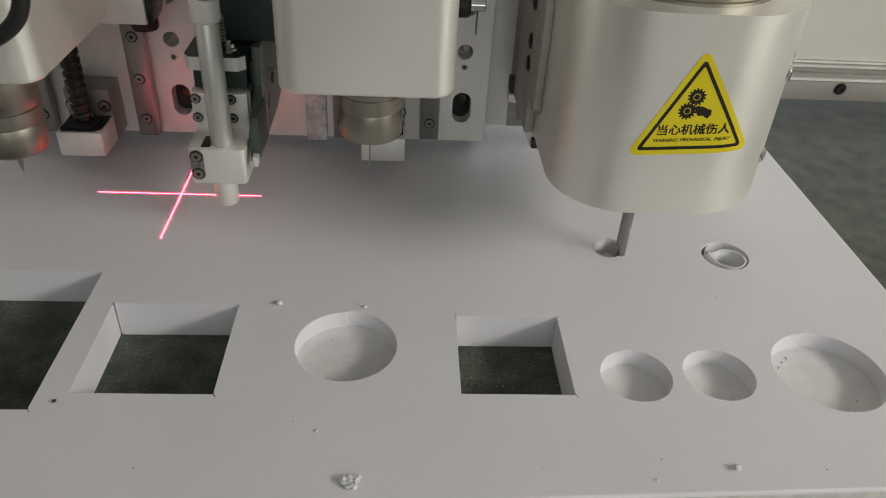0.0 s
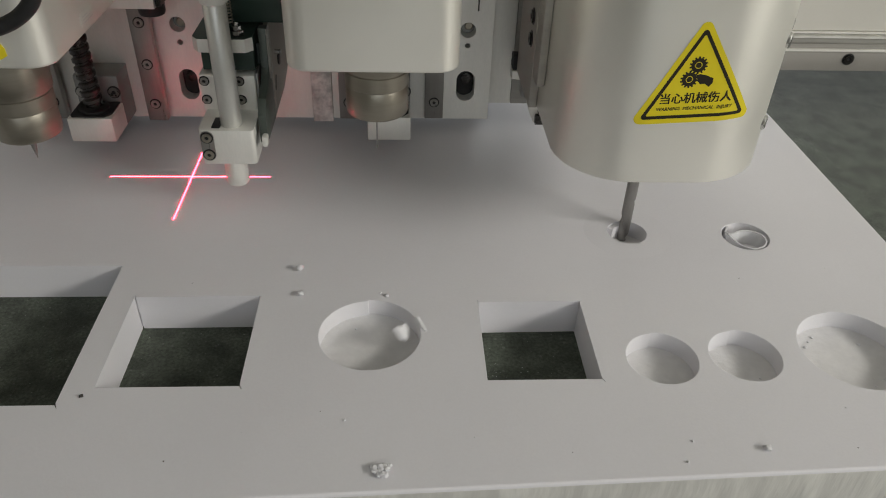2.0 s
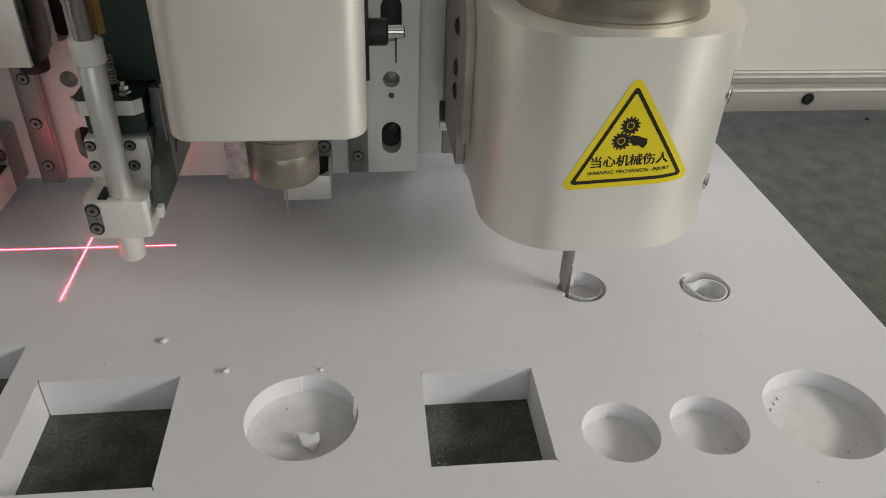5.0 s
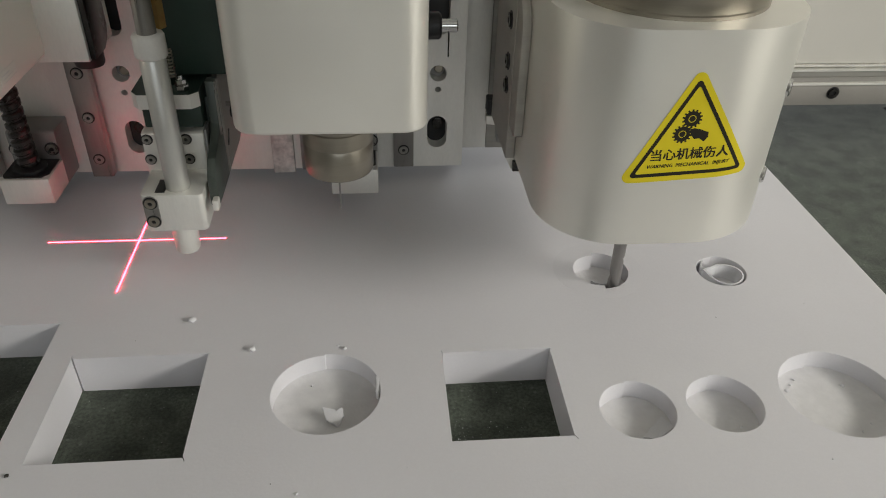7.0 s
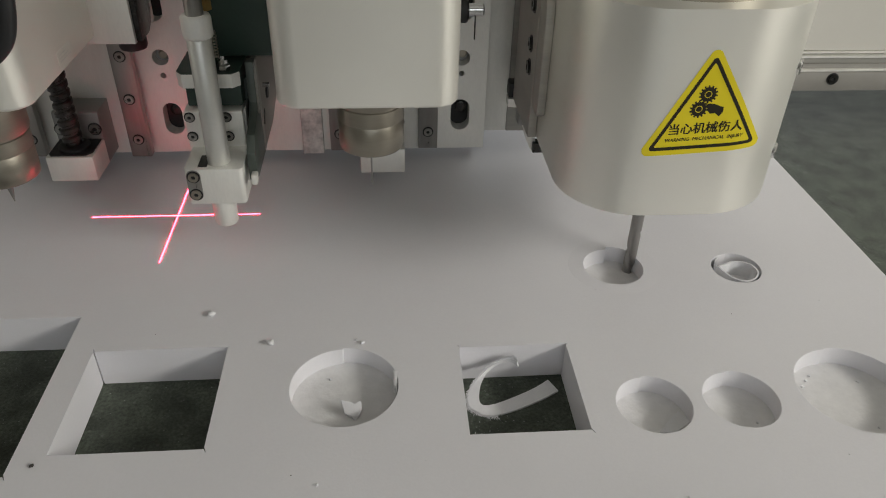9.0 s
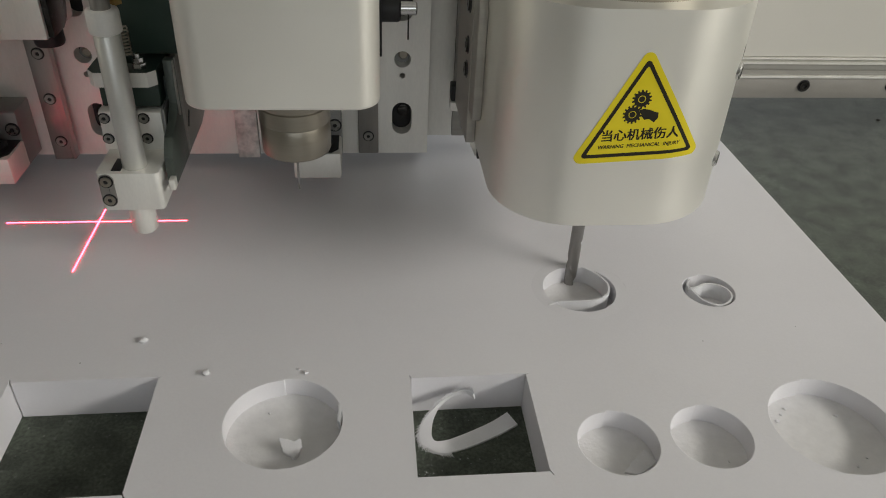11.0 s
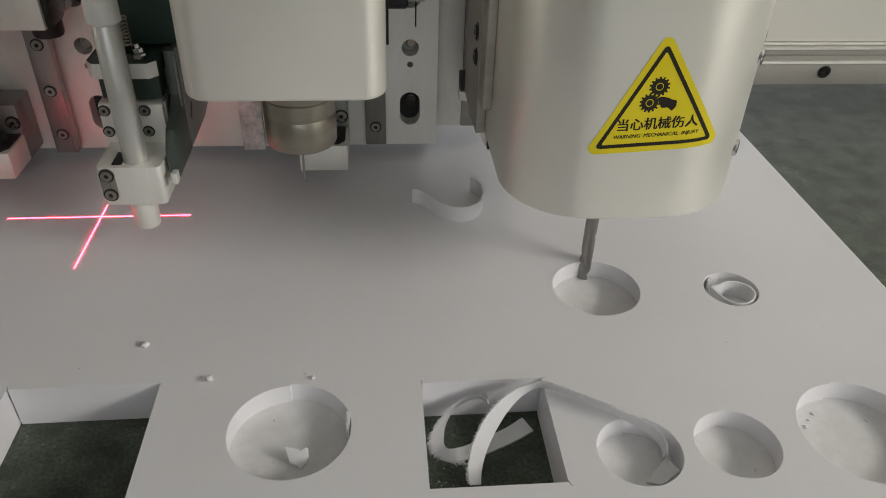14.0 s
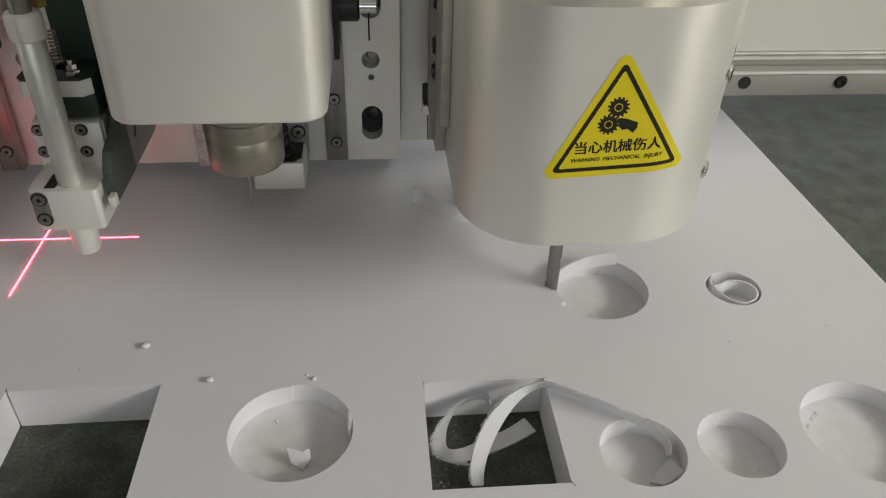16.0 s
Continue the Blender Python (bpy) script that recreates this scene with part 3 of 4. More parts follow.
def pen_tool():
    """The pen holder with its clamp, on a small sprung slide; the laser sits behind it."""
    t = thing("pen_tool", (44.5, 100, 16), "aluminium pen holder clamped on a small slide", "pen tool")
    x, y = 44.6, 75.0
    part("sleeve", turned(x, y, [(5.0, 46), (5.4, 47), (5.4, 109.6), (5.0, 110.2)], 36), SLEEVE, t, "smooth round aluminium sleeve")
    collar = bmesh.new()
    n = 40
    rings = []
    for h, extra in ((110.4, -0.5), (111.4, 0), (119.2, 0), (120.4, -0.6)):
        rings.append([collar.verts.new((x + (5.9 + extra + (0.7 if k % 2 else 0)) * math.cos(2 * math.pi * k / n), y + (5.9 + extra + (0.7 if k % 2 else 0)) * math.sin(2 * math.pi * k / n), h)) for k in range(n)])
    for a, b in zip(rings, rings[1:]):
        for k in range(n):
            collar.faces.new((a[k], a[(k + 1) % n], b[(k + 1) % n], b[k]))
    collar.faces.new(list(reversed(rings[0])))
    collar.faces.new(rings[-1])
    part("knurled_collar", collar, KNURL, t, "knurled aluminium collar")
    part("rod", turned(x - 0.2, y, [(3.9, 120.2), (3.9, 190)], 28), RAIL, t, "grey steel rod")
    part("fitting", merge(turned(x + 1.5, y + 11, [(3.6, 119), (3.6, 133)], 6), turned(x + 1.5, y + 11, [(2.6, 133), (2.6, 136)], 16)), BRASS, t, "brass hose fitting")
    part("hose", turned(x + 1.5, y + 11, [(2.2, 136), (2.2, 200)], 16), BLUE, t, "blue air hose")
    outline = rounded(29.2, 56.6, 66.8, 93, (2.2, 2.2, 0.8, 0.8), 5)
    clamp = plate(outline, [circle(x, y, 5.5, 28)], 30.4, 49.2)
    bevel(clamp, 0.7, 2, lambda e: all(abs(v.co.y - 66.8) < 3 for v in e.verts))
    clamp = part("clamp", clamp, ALU, t, "square aluminium clamp block")
    # flat oval in darker steel, drawn for the recess's dark inside
    part("clamp_recess_dark", merge(turned(33.3, (66.75, 45.6), [(3.4, -0.2), (3.4, 0.15)], 22, "y"), turned(33.2, (66.75, 35.8), [(3.4, -0.2), (3.4, 0.15)], 22, "y"), box(29.9, 36.6, 66.6, 67.2, 35.8, 45.6, 0.1)), RAIL, clamp)
    for z in (45.4, 35.9):
        screw(33.3, 66.6, z, 2.4, clamp, surface=STEEL)
    part("slit", box(35.3, 39.6, 69.4, 81, 48.9, 49.5, 0.1), BLACK, clamp)
    part("tip", turned(44.2, 73.2, [(5.2, 16.2), (5.8, 17.2), (5.9, 30.6)], 32), ALU, t, "round aluminium nib guide")
    slide = part("slide_block", side_prism([(91, 46), (91, 67.6), (93, 68.4), (104, 68.4), (104, 46)], 27.6, 55.6, 0.6), ALU, t, "small aluminium slide block")
    for sx in (30.0, 47.6):
        for z in (65.0, 54.8):
            screw(sx, 90.9, z, 2.05, slide)
    part("slide_flange", box(55.7, 57.2, 91.6, 106, 46, 69, 0.5), ALU_DARK, slide)
    part("lower_lip", box(27.8, 55.4, 89.4, 104, 41.5, 45.8, 0.5), ALU_DARK, slide)
    bracket = part("top_bracket", plate([(27.4, 92), (30.5, 88), (53.4, 88), (56.6, 91.5), (57.6, 122), (50, 128), (27.4, 118)], [circle(44, 104, 5, 20)], 81.4, 88.2), MOTOR, t, "dark chamfered bracket plate")
    part("bracket_face", prism([(27.3, 91.8), (30.4, 87.7), (53.5, 87.7), (56.8, 91.3), (56.2, 92), (53.4, 88.1), (30.6, 88.1), (27.8, 92.2)], 81.3, 88.0), ALU, bracket)
    part("nut", merge(turned(49.4, 93.0, [(3.0, 88.2), (3.0, 90.8)], 6), turned(49.2, 93.6, [(2.2, 90.8), (2.2, 93.0)], 6)), BRIGHT, bracket)
    part("stud", turned(49.2, 93.6, [(1.1, 92.8), (1.1, 95)], 14), BRIGHT, bracket)
    spring = bmesh.new()
    coil = []
    for k in range(16 * 9):
        a = 2 * math.pi * k / 16
        ring = []
        for j in range(5):
            b = 2 * math.pi * j / 5
            r = 1.7 + 0.35 * math.cos(b)
            ring.append(spring.verts.new((47.6 + r * math.cos(a), 87.5 + r * math.sin(a), 96 + 1.5 * k / 16 + 0.35 * math.sin(b))))
        coil.append(ring)
    for a, b in zip(coil, coil[1:]):
        for j in range(5):
            spring.faces.new((a[j], a[(j + 1) % 5], b[(j + 1) % 5], b[j]))
    part("spring", spring, STEEL, bracket, "small coil spring")
    part("spine", merge(box(27, 57.8, 104.2, 116, 40, 80, 0.8), box(30, 56, 93, 104, 70, 81, 0.5)), MOTOR, t, "dark slide rail body")
    cheek = part("cheek", side_prism([(73.2, 39.5), (104, 39.5), (104, 90), (98, 90), (97, 70), (90, 64), (79, 61), (73.2, 54)], 58.4, 62.4, 0.4), CHEEK, t, "grey-green cheek plate")
    part("side_web", side_prism([(105.6, 39.5), (140, 39.5), (163, 46), (163, 89), (105.6, 89)], 59.6, 62.2, 0.4), FOOT, cheek, "brown-grey steel web")
    part("slot_mark", prism_side_slot(), BLACK, cheek)
    part("web_bolt", turned(128, 62.0, [(3.0, 62.2), (3.0, 63.0)], 18, "x"), BLACK, cheek)
    # thin steel line, brighter than the cheek, along its edge
    part("cheek_edge", side_prism([(96.2, 64.5), (97.2, 64), (98.6, 90), (97.4, 90)], 62.4, 63.2), RAIL, cheek, "thin bright edge line")
    part("web_pin", turned(119, 70.0, [(1.3, 62.2), (1.3, 65.6)], 12, "x"), BRIGHT, cheek)
    part("edge_strip", box(61.4, 63.0, 102.8, 105.2, 41, 89.5, 0.3), RAIL, cheek)
    part("stop", box(60.0, 62.8, 68.0, 73, 39.6, 45, 0.6), ALU, t, "small aluminium stop")
    part("cylinder", box(40.5, 79, 104, 160, 90.5, 260, 1.5), MOTOR, t, "dark green-black air cylinder body")
    return t


HX0, HX1, HY0, HL, HR = 203.8, 306.5, 21.4, 35.0, 40.0


def shell_y(x):
    """How far forward the router's cover stands at x."""
    d, r = (HX0 + HL - x, HL) if x < HX0 + HL else (max(x - HX1 + HR, 0), HR)
    return HY0 + r - math.sqrt(max(r * r - d * d, 0))


def on_shell(bm, lift):
    """Lays a flat drawing in x, z (as x, y) onto the cover's front."""
    for v in bm.verts:
        v.co = (v.co.x, shell_y(v.co.x) - lift - v.co.z, v.co.y)
    return bm


def fine_fill(outline, thick, step=3.0):
    """A flat drawing cut into narrow upright strips, so that it can bend."""
    bm = prism(outline, 0, thick)
    x0, x1 = min(p[0] for p in outline), max(p[0] for p in outline)
    for k in range(1, int((x1 - x0) / step) + 1):
        bmesh.ops.bisect_plane(bm, geom=bm.verts[:] + bm.edges[:] + bm.faces[:], plane_co=(x0 + k * step, 0, 0), plane_no=(1, 0, 0))
    return bm


def rounded_triangle(cx, cy, side, r, turn, count=7):
    """Corner points of an upright triangle with round corners."""
    out = []
    R = side / math.sqrt(3) - 2 * r
    for k in range(3):
        a = 90 + 120 * k
        px, py = R * math.cos(radians(a)), R * math.sin(radians(a))
        out += circle(px, py, r, count, a - 60, a + 60)
    c, s = math.cos(radians(turn)), math.sin(radians(turn))
    return [(cx + c * x - s * y, cy + s * x + c * y) for x, y in out]


def lettering(words, size, x, z, turn, shear=0.0, squeeze=1.0, heavy=0.024):
    """Words of the built-in font as a mesh, centred at x, z."""
    curve = bpy.data.curves.new("words", "FONT")
    curve.body, curve.size, curve.align_x, curve.align_y, curve.shear = words, size, "CENTER", "CENTER", shear
    curve.resolution_u, curve.offset = 2, 0
    holder = new("words", curve)
    bpy.context.view_layer.update()
    mesh = bpy.data.meshes.new_from_object(holder.evaluated_get(bpy.context.evaluated_depsgraph_get()))
    bpy.data.objects.remove(holder)
    bm = bmesh.new()
    bm.from_mesh(mesh)
    bpy.data.meshes.remove(mesh)
    # heavier strokes: the same letters laid over themselves, a hair apart
    layers = []
    for k, (u, v) in enumerate(((-1, -0.6), (1, -0.6), (-1, 0.6), (1, 0.6))):
        layer = bm.copy()
        layer.transform(Matrix.Translation((x, z, 0.012 * k)) @ pose(0, 0, 0, 0, 0, turn) @ Matrix.Diagonal((squeeze, 1, 1, 1)) @ Matrix.Translation((u * size * heavy, v * size * heavy, 0)))
        layers.append(layer)
    bm = merge(*layers)
    return bm


def router_tool():
    t = thing("router_tool", (257, 90, -9), "silver router head with a milling bit and a yellow warning sticker", "router")
    outline = rounded(HX0, HX1, HY0, 150, (HL, HR, 3, 3), 18)
    cover = prism(outline, 47.2, 139.0)
    bevel(cover, 0.9, 3, lambda e: all(v.co.z < 48 for v in e.verts))
    bevel(cover, 0.35, 1, lambda e: all(v.co.z > 139 for v in e.verts))
    cover = part("cover", cover, SILVER, t, "satin silver cover with rounded front")
    part("motor", turned(254.8, 69.5, [(39.6, 138.9), (39.6, 140.4), (38.9, 140.9), (38.9, 190), (36.0, 260)], 72), STEEL, t, "turned motor body")
    x, y = 250.3, 56.4
    part("milling_bit", milling_bit(x, y), BIT, t, "grey milling bit")
    for z in (109.6, 70.0):
        head = turned(0, z, [(3.5, -2.0), (3.5, 0.7), (2.9, 1.2), (1.9, 1.2), (1.9, 0.1), (0.4, 0.1)], 24, "x")
        head.transform(Matrix.Translation((299.8, 39.0, 0)) @ pose(0, 0, 0, 0, 0, -34))
        part("side_screw", head, BRIGHT, cover, "bright socket screw")
    # thin dark bar drawn for the dark gap at the cover's edge
    part("edge_gap_dark", tube_mesh([(301.6, 43.5, 113.2), (303.4, 46.5, 115.6), (304.6, 49.5, 118.6)], 0.7), OILED, cover)
    bar = side_prism([(84, 67.5), (85.5, 66), (99, 66), (99, 133), (93, 129.5), (86, 122), (84, 118)], 199.4, 203.7, 0.7)
    part("flank_bar", bar, BAND, t, "raised aluminium bar with a slanted top")
    back = part("flank_plate", box(199.0, 203.7, 99.2, 150, 47.6, 139, 0.6), BAND, t, "dull aluminium flank plate")
    for z in (82.3, 94.3, 114.0, 140.0):
        screw(199.0, 110, z, 3.3, back, "left", OILED)
    part("slide_plate", box(203.2, 290, 150.2, 160, 30, 250, 1.0), ALU_DARK, t)
    bracket = prism([(196.6, 46.6), (204.6, 46.6), (207.6, 42), (209.6, 33), (213.6, 24), (217, 13), (212.6, 13), (209.4, 20), (206.4, 30), (204.4, 38), (202, 41), (196.6, 41.6)], 0, 8, 0.4)
    bracket.transform(Matrix(((1, 0, 0, 0), (0, 0, 1, 151), (0, 1, 0, 0), (0, 0, 0, 1))))
    guide = part("guide_bracket", bracket, ALU, t, "white aluminium guide bracket")
    part("guide_carriage", box(196.8, 203, 151.2, 160, 47, 56, 0.8), BLACK, guide)
    part("lower_foot", box(213.2, 220, 148, 156, 12.6, 19, 0.6), OILED, guide)
    part("guide_rail", box(205, 214, 172, 179.5, 53.4, 240, 0.6), RAIL, t)
    warning_sticker(t)
    return t


def milling_bit(x, y):
    """A straight shank whose lower half carries one twisted flute."""
    bm = bmesh.new()
    n, rows = 28, []
    for z, twist in [(46, None), (17, None)] + [(16 - k * 1.0, k * 14.0) for k in range(26)]:
        ring = []
        for k in range(n):
            a = 2 * math.pi * k / n
            r = 2.95
            if twist is not None:
                d = abs((math.degrees(a) - twist + 180) % 360 - 180)
                r -= 1.5 * max(0, 1 - d / 55)
            ring.append(bm.verts.new((x + r * math.cos(a), y + r * math.sin(a), z)))
        rows.append(ring)
    for a, b in zip(rows, rows[1:]):
        for k in range(n):
            bm.faces.new((a[k], a[(k + 1) % n], b[(k + 1) % n], b[k]))
    bm.faces.new(rows[0])
    bm.faces.new(list(reversed(rows[-1])))
    bmesh.ops.recalc_face_normals(bm, faces=bm.faces)
    return bm


def tube_mesh(path, r, n=10):
    bm = bmesh.new()
    rows = []
    for k, p in enumerate(path):
        way = (Vector(path[min(k + 1, len(path) - 1)]) - Vector(path[max(k - 1, 0)])).normalized()
        u = way.cross((0.3, 0.9, 0.2)).normalized()
        v = way.cross(u)
        rows.append([bm.verts.new(Vector(p) + r * (u * math.cos(2 * math.pi * j / n) + v * math.sin(2 * math.pi * j / n))) for j in range(n)])
    for a, b in zip(rows, rows[1:]):
        for j in range(n):
            bm.faces.new((a[j], a[(j + 1) % n], b[(j + 1) % n], b[j]))
    bm.faces.new(rows[0])
    bm.faces.new(list(reversed(rows[-1])))
    bmesh.ops.recalc_face_normals(bm, faces=bm.faces)
    return bm


def gear(cx, cy, r, teeth, phase=0.0):
    out = []
    for k in range(teeth):
        for f, q in ((0.0, 0.80), (0.22, 0.80), (0.30, 1.0), (0.68, 1.0), (0.78, 0.80)):
            a = 2 * math.pi * (k + f) / teeth + phase
            out.append((cx + r * q * math.cos(a), cy + r * q * math.sin(a)))
    return out


def warning_sticker(t):
    cx, cz, turn = 256.5, 94.4, 3.6
    c, s = math.cos(radians(turn)), math.sin(radians(turn))

    def at(x, z):
        return cx + c * x - s * z, cz + s * x + c * z
    sheet = part("warning_sticker", on_shell(fine_fill(rounded_triangle(cx, cz, 54.8, 2.6, turn), 0.15), 0.05), YELLOW, t, "yellow triangular warning sticker")
    outer, inner = rounded_triangle(cx, cz, 46.8, 1.2, turn, 5), rounded_triangle(cx, cz, 41.6, 0.5, turn, 5)
    strips = merge(*[fine_fill([outer[k], outer[(k + 1) % 15], inner[(k + 1) % 15], inner[k]], 0.06) for k in range(15)])
    part("border", on_shell(strips, 0.21), INK, sheet)
    part("gear_mark", on_shell(merge(*[plate(gear(*at(gx, gz), 3.9, 14, 0.1), [circle(*at(gx, gz), 1.55, 20)], 0, 0.06) for gx, gz in ((-0.9, 10.6), (-3.9, 4.4))]), 0.21), INK, sheet, "two black gear signs")
    part("gear_hub", on_shell(merge(*[prism(circle(*at(gx, gz), 1.2, 18), 0, 0.08) for gx, gz in ((-0.9, 10.6), (-3.9, 4.4))]), 0.21), INK, sheet)
    wedge = [(0.4, -0.6), (2.0, -0.2), (4.6, -0.8), (6.2, -1.6), (8.0, -2.2), (8.0, -4.4), (6.6, -6.2), (4.6, -4.6), (2.6, -4.8), (1.4, -3.2)]
    part("wedge_mark", on_shell(prism([at(p[0] - 1.6, p[1] + 6.8) for p in wedge], 0, 0.06), 0.21), INK, sheet, "black wedge-shaped sign")
    part("lettering", on_shell(lettering("\u5f53\u5fc3\u673a\u68b0\u4f24\u4eba", 5.3, *at(0.2, -4.5), turn), 0.24), INK, sheet, "black Chinese lettering")
    part("small_lettering", on_shell(lettering("WARNING  MECHANICAL  INJURY", 2.2, *at(0.2, -9.0), turn, 0.18, 0.98), 0.24), INK, sheet, "small black lettering")


def laser_cross():
    t = thing("laser_cross", (10.3, 105, 0), "thin glowing red laser cross thrown on the board", "laser mark")
    part("line", box(-35.6, 54.8, 104.75, 105.25, 0.12, 0.2, 0), LASER, t)
    part("line", box(10.05, 10.55, 61, 150, 0.22, 0.3, 0), LASER, t)
    return t


gantry_beam = gantry()
tool_carriage = carriage()
DROP = 13.9
left_knife = knife_tool("knife_tool", -51.5, "silver knife tool with a pointed blade and oily ball screw", DROP, -3.8)
ball_screw(-47.6, left_knife, 2.2)
left_details(left_knife, -53.0)
middle_knife = knife_tool("knife_tool", 118.3, "silver knife tool with a thin blade, raised above the board", 0.0, 0.0)
ball_screw(123.0, middle_knife)
side_plug(middle_knife)
pen = pen_tool()
router = router_tool()
cross = laser_cross()

# ---- foam pieces ----


def crumb(name, x, y, z, size, label, surface=None, seed=1, flat=0.6):
    rnd = random.Random(seed)
    bm = bmesh.new()
    bmesh.ops.create_icosphere(bm, subdivisions=2, radius=size)
    for v in bm.verts:
        v.co *= 0.6 + 0.75 * rnd.random()
        v.co.z *= flat
    low = min(v.co.z for v in bm.verts)
    bm.transform(Matrix.Translation((x, y, z - low)))
    ob = part(name, bm, surface or FOAM_CUT, None, label, (x, y, z))
    return tagged(ob, category="crumb", group="crumbs on the board")


def ribbon(path, high, thick=0.9, teeth=0.0, seed=3, lean=0.0):
    """A strip on edge along a path of x, y, z; its upper edge may be frayed."""
    rnd = random.Random(seed)
    pts = [Vector(p) for p in path]
    fine = []
    for k in range(len(pts) - 1):
        p0, p1, p2, p3 = pts[max(k - 1, 0)], pts[k], pts[k + 1], pts[min(k + 2, len(pts) - 1)]
        for j in range(8):
            u = j / 8
            fine.append(0.5 * ((2 * p1) + (p2 - p0) * u + (2 * p0 - 5 * p1 + 4 * p2 - p3) * u * u + (3 * p1 - p0 - 3 * p2 + p3) * u ** 3))
    fine.append(pts[-1])
    bm = bmesh.new()
    rows = []
    for k, p in enumerate(fine):
        way = fine[min(k + 1, len(fine) - 1)] - fine[max(k - 1, 0)]
        side = Vector((way.y, -way.x, 0)).normalized() * thick / 2
        up = Vector((side.x * lean, side.y * lean, 1)).normalized() * (high + (rnd.uniform(0, teeth) if teeth else 0))
        rows.append([bm.verts.new(q) for q in (p + side, p + side + up, p - side + up, p - side)])
    for a, b in zip(rows, rows[1:]):
        for j in range(4):
            bm.faces.new((a[j], b[j], b[(j + 1) % 4], a[(j + 1) % 4]))
    bm.faces.new(rows[0])
    bm.faces.new(list(reversed(rows[-1])))
    if teeth:
        for k in range(0, len(fine) - 1):
            for _ in range(3):
                p = fine[k].lerp(fine[k + 1], rnd.random()) + Vector((rnd.uniform(-0.5, 0.5), rnd.uniform(-0.5, 0.5), high - 0.3))
                tip = p + Vector((rnd.uniform(-1.0, 1.0), rnd.uniform(-1.0, 1.0), rnd.uniform(0.5, 1.6) * teeth))
                a, b, c = bm.verts.new(p + Vector((0.28, 0, 0))), bm.verts.new(p + Vector((-0.15, 0.25, 0))), bm.verts.new(p + Vector((-0.15, -0.25, 0)))
                d = bm.verts.new(tip)
                for f in ((a, b, d), (b, c, d), (c, a, d)):
                    bm.faces.new(f)
    bmesh.ops.recalc_face_normals(bm, faces=bm.faces)
    return bm


crumb("foam_crumb", 75.4, 1.0, 0, 1.5, "white foam crumb on the board", seed=2)
crumb("foam_crumb", 115.4, -0.2, 0, 0.9, "small white foam crumb on the board", seed=5)
crumb("foam_crumb", 112.5, 2.0, 0, 0.5, "tiny white foam crumb on the board", seed=6)
crumb("dark_crumb", -3.4, -61.0, 0, 0.9, "dark crumb on the board", DIRT, 7)
crumb("foam_crumb", 260.3, -92.0, 0, 1.6, "white foam crumb on the board", seed=8)
crumb("foam_crumb", 228.2, -97.4, 0, 0.6, "tiny white foam crumb on the board", seed=9)
crumb("foam_crumb", 233.0, -87.6, 0, 0.5, "tiny white foam crumb on the board", seed=10)
crumb("foam_crumb", 100.2, -75.0, 0, 0.6, "tiny white foam crumb on the board", seed=11)
crumb("dark_crumb", 90.6, -70.2, 0, 0.24, "tiny dark speck on the board", DIRT, 12)
crumb("dark_crumb", 36.2, -92.9, 0, 0.26, "tiny dark speck on the board", DIRT, 13)
crumb("foam_crumb", 101.4, -13.5, -8.6, 0.6, "tiny white foam crumb in a round pocket", seed=14)
crumb("foam_crumb", 278.0, -47.0, -9.0, 0.6, "tiny white foam crumb in a round pocket", seed=15)
crumb("foam_crumb", 308.6, -55.6, -9.0, 1.3, "white foam crumb at the edge of a pocket", seed=16)
crumb("foam_crumb", 303.6, -50.8, -9.0, 1.0, "white foam crumb at the edge of a pocket", seed=17)
for cx, cy, size, seed in ((306.5, -28, 0.9, 31), (309.5, -24.3, 0.7, 32), (312.5, -21.3, 0.8, 33), (332.5, -26, 0.9, 34), (333.5, -48, 0.6, 35), (327.5, -52, 0.5, 36), (319.5, -59.4, 0.7, 37)):
    crumb("foam_crumb", cx, cy, -9.0, size, "tiny white foam crumb in the large round pocket", seed=seed, flat=0.4)
for cx, cy, size, seed in ((150, -84, 0.3, 41), (186, -92, 0.2, 42), (301, -72, 0.35, 43), (296, -92, 0.22, 44), (140, -66, 0.3, 45), (288, 12, 0.18, 46), (62, -80, 0.3, 47), (24, 10, 0.2, 48), (335, 20, 0.3, 49)):
    crumb("dust_speck", cx, cy, 0, size, "tiny pale dust speck on the board", FOAM_CUT if seed % 2 else DIRT, seed)
crumb("dark_crumb", 537, 279.7, BED, 1.6, "dark crumb on the felt bed", DIRT, 19)


def flake(x, y):
    """A torn flake of foam with a feathery outline."""
    rnd = random.Random(21)
    parts = []
    for k in range(26):
        bm = bmesh.new()
        bmesh.ops.create_icosphere(bm, subdivisions=2, radius=rnd.uniform(0.6, 1.4))
        for v in bm.verts:
            v.co *= 0.75 + 0.5 * rnd.random()
            v.co.z *= 0.6
        bm.transform(Matrix.Translation((x + rnd.uniform(-3.4, 3.4), y + rnd.uniform(-2.2, 2.2), rnd.uniform(0.9, 1.8))))
        parts.append(bm)
    bm = merge(*parts)
    low = min(v.co.z for v in bm.verts)
    bm.transform(Matrix.Translation((0, 0, -low)))
    ob = part("foam_flake", bm, FOAM_CUT, None, "torn white foam flake lying on the board", (x, y, 0))
    return tagged(ob, category="crumb")


flake(114.5, -99.3)

# the thin curl left standing in the small finished pocket
curl = ribbon([(298.7, 57.9, -9), (296.3, 53.3, -9), (297.3, 47.3, -9), (300.1, 40.9, -9), (305.3, 37.6, -9), (311.1, 39.2, -9), (314.9, 43.9, -9), (314.7, 49.7, -9), (310.3, 53.5, -9), (304.7, 53.9, -9), (300.3, 51.7, -9), (295.7, 50.9, -9)], 8.6, 0.8)
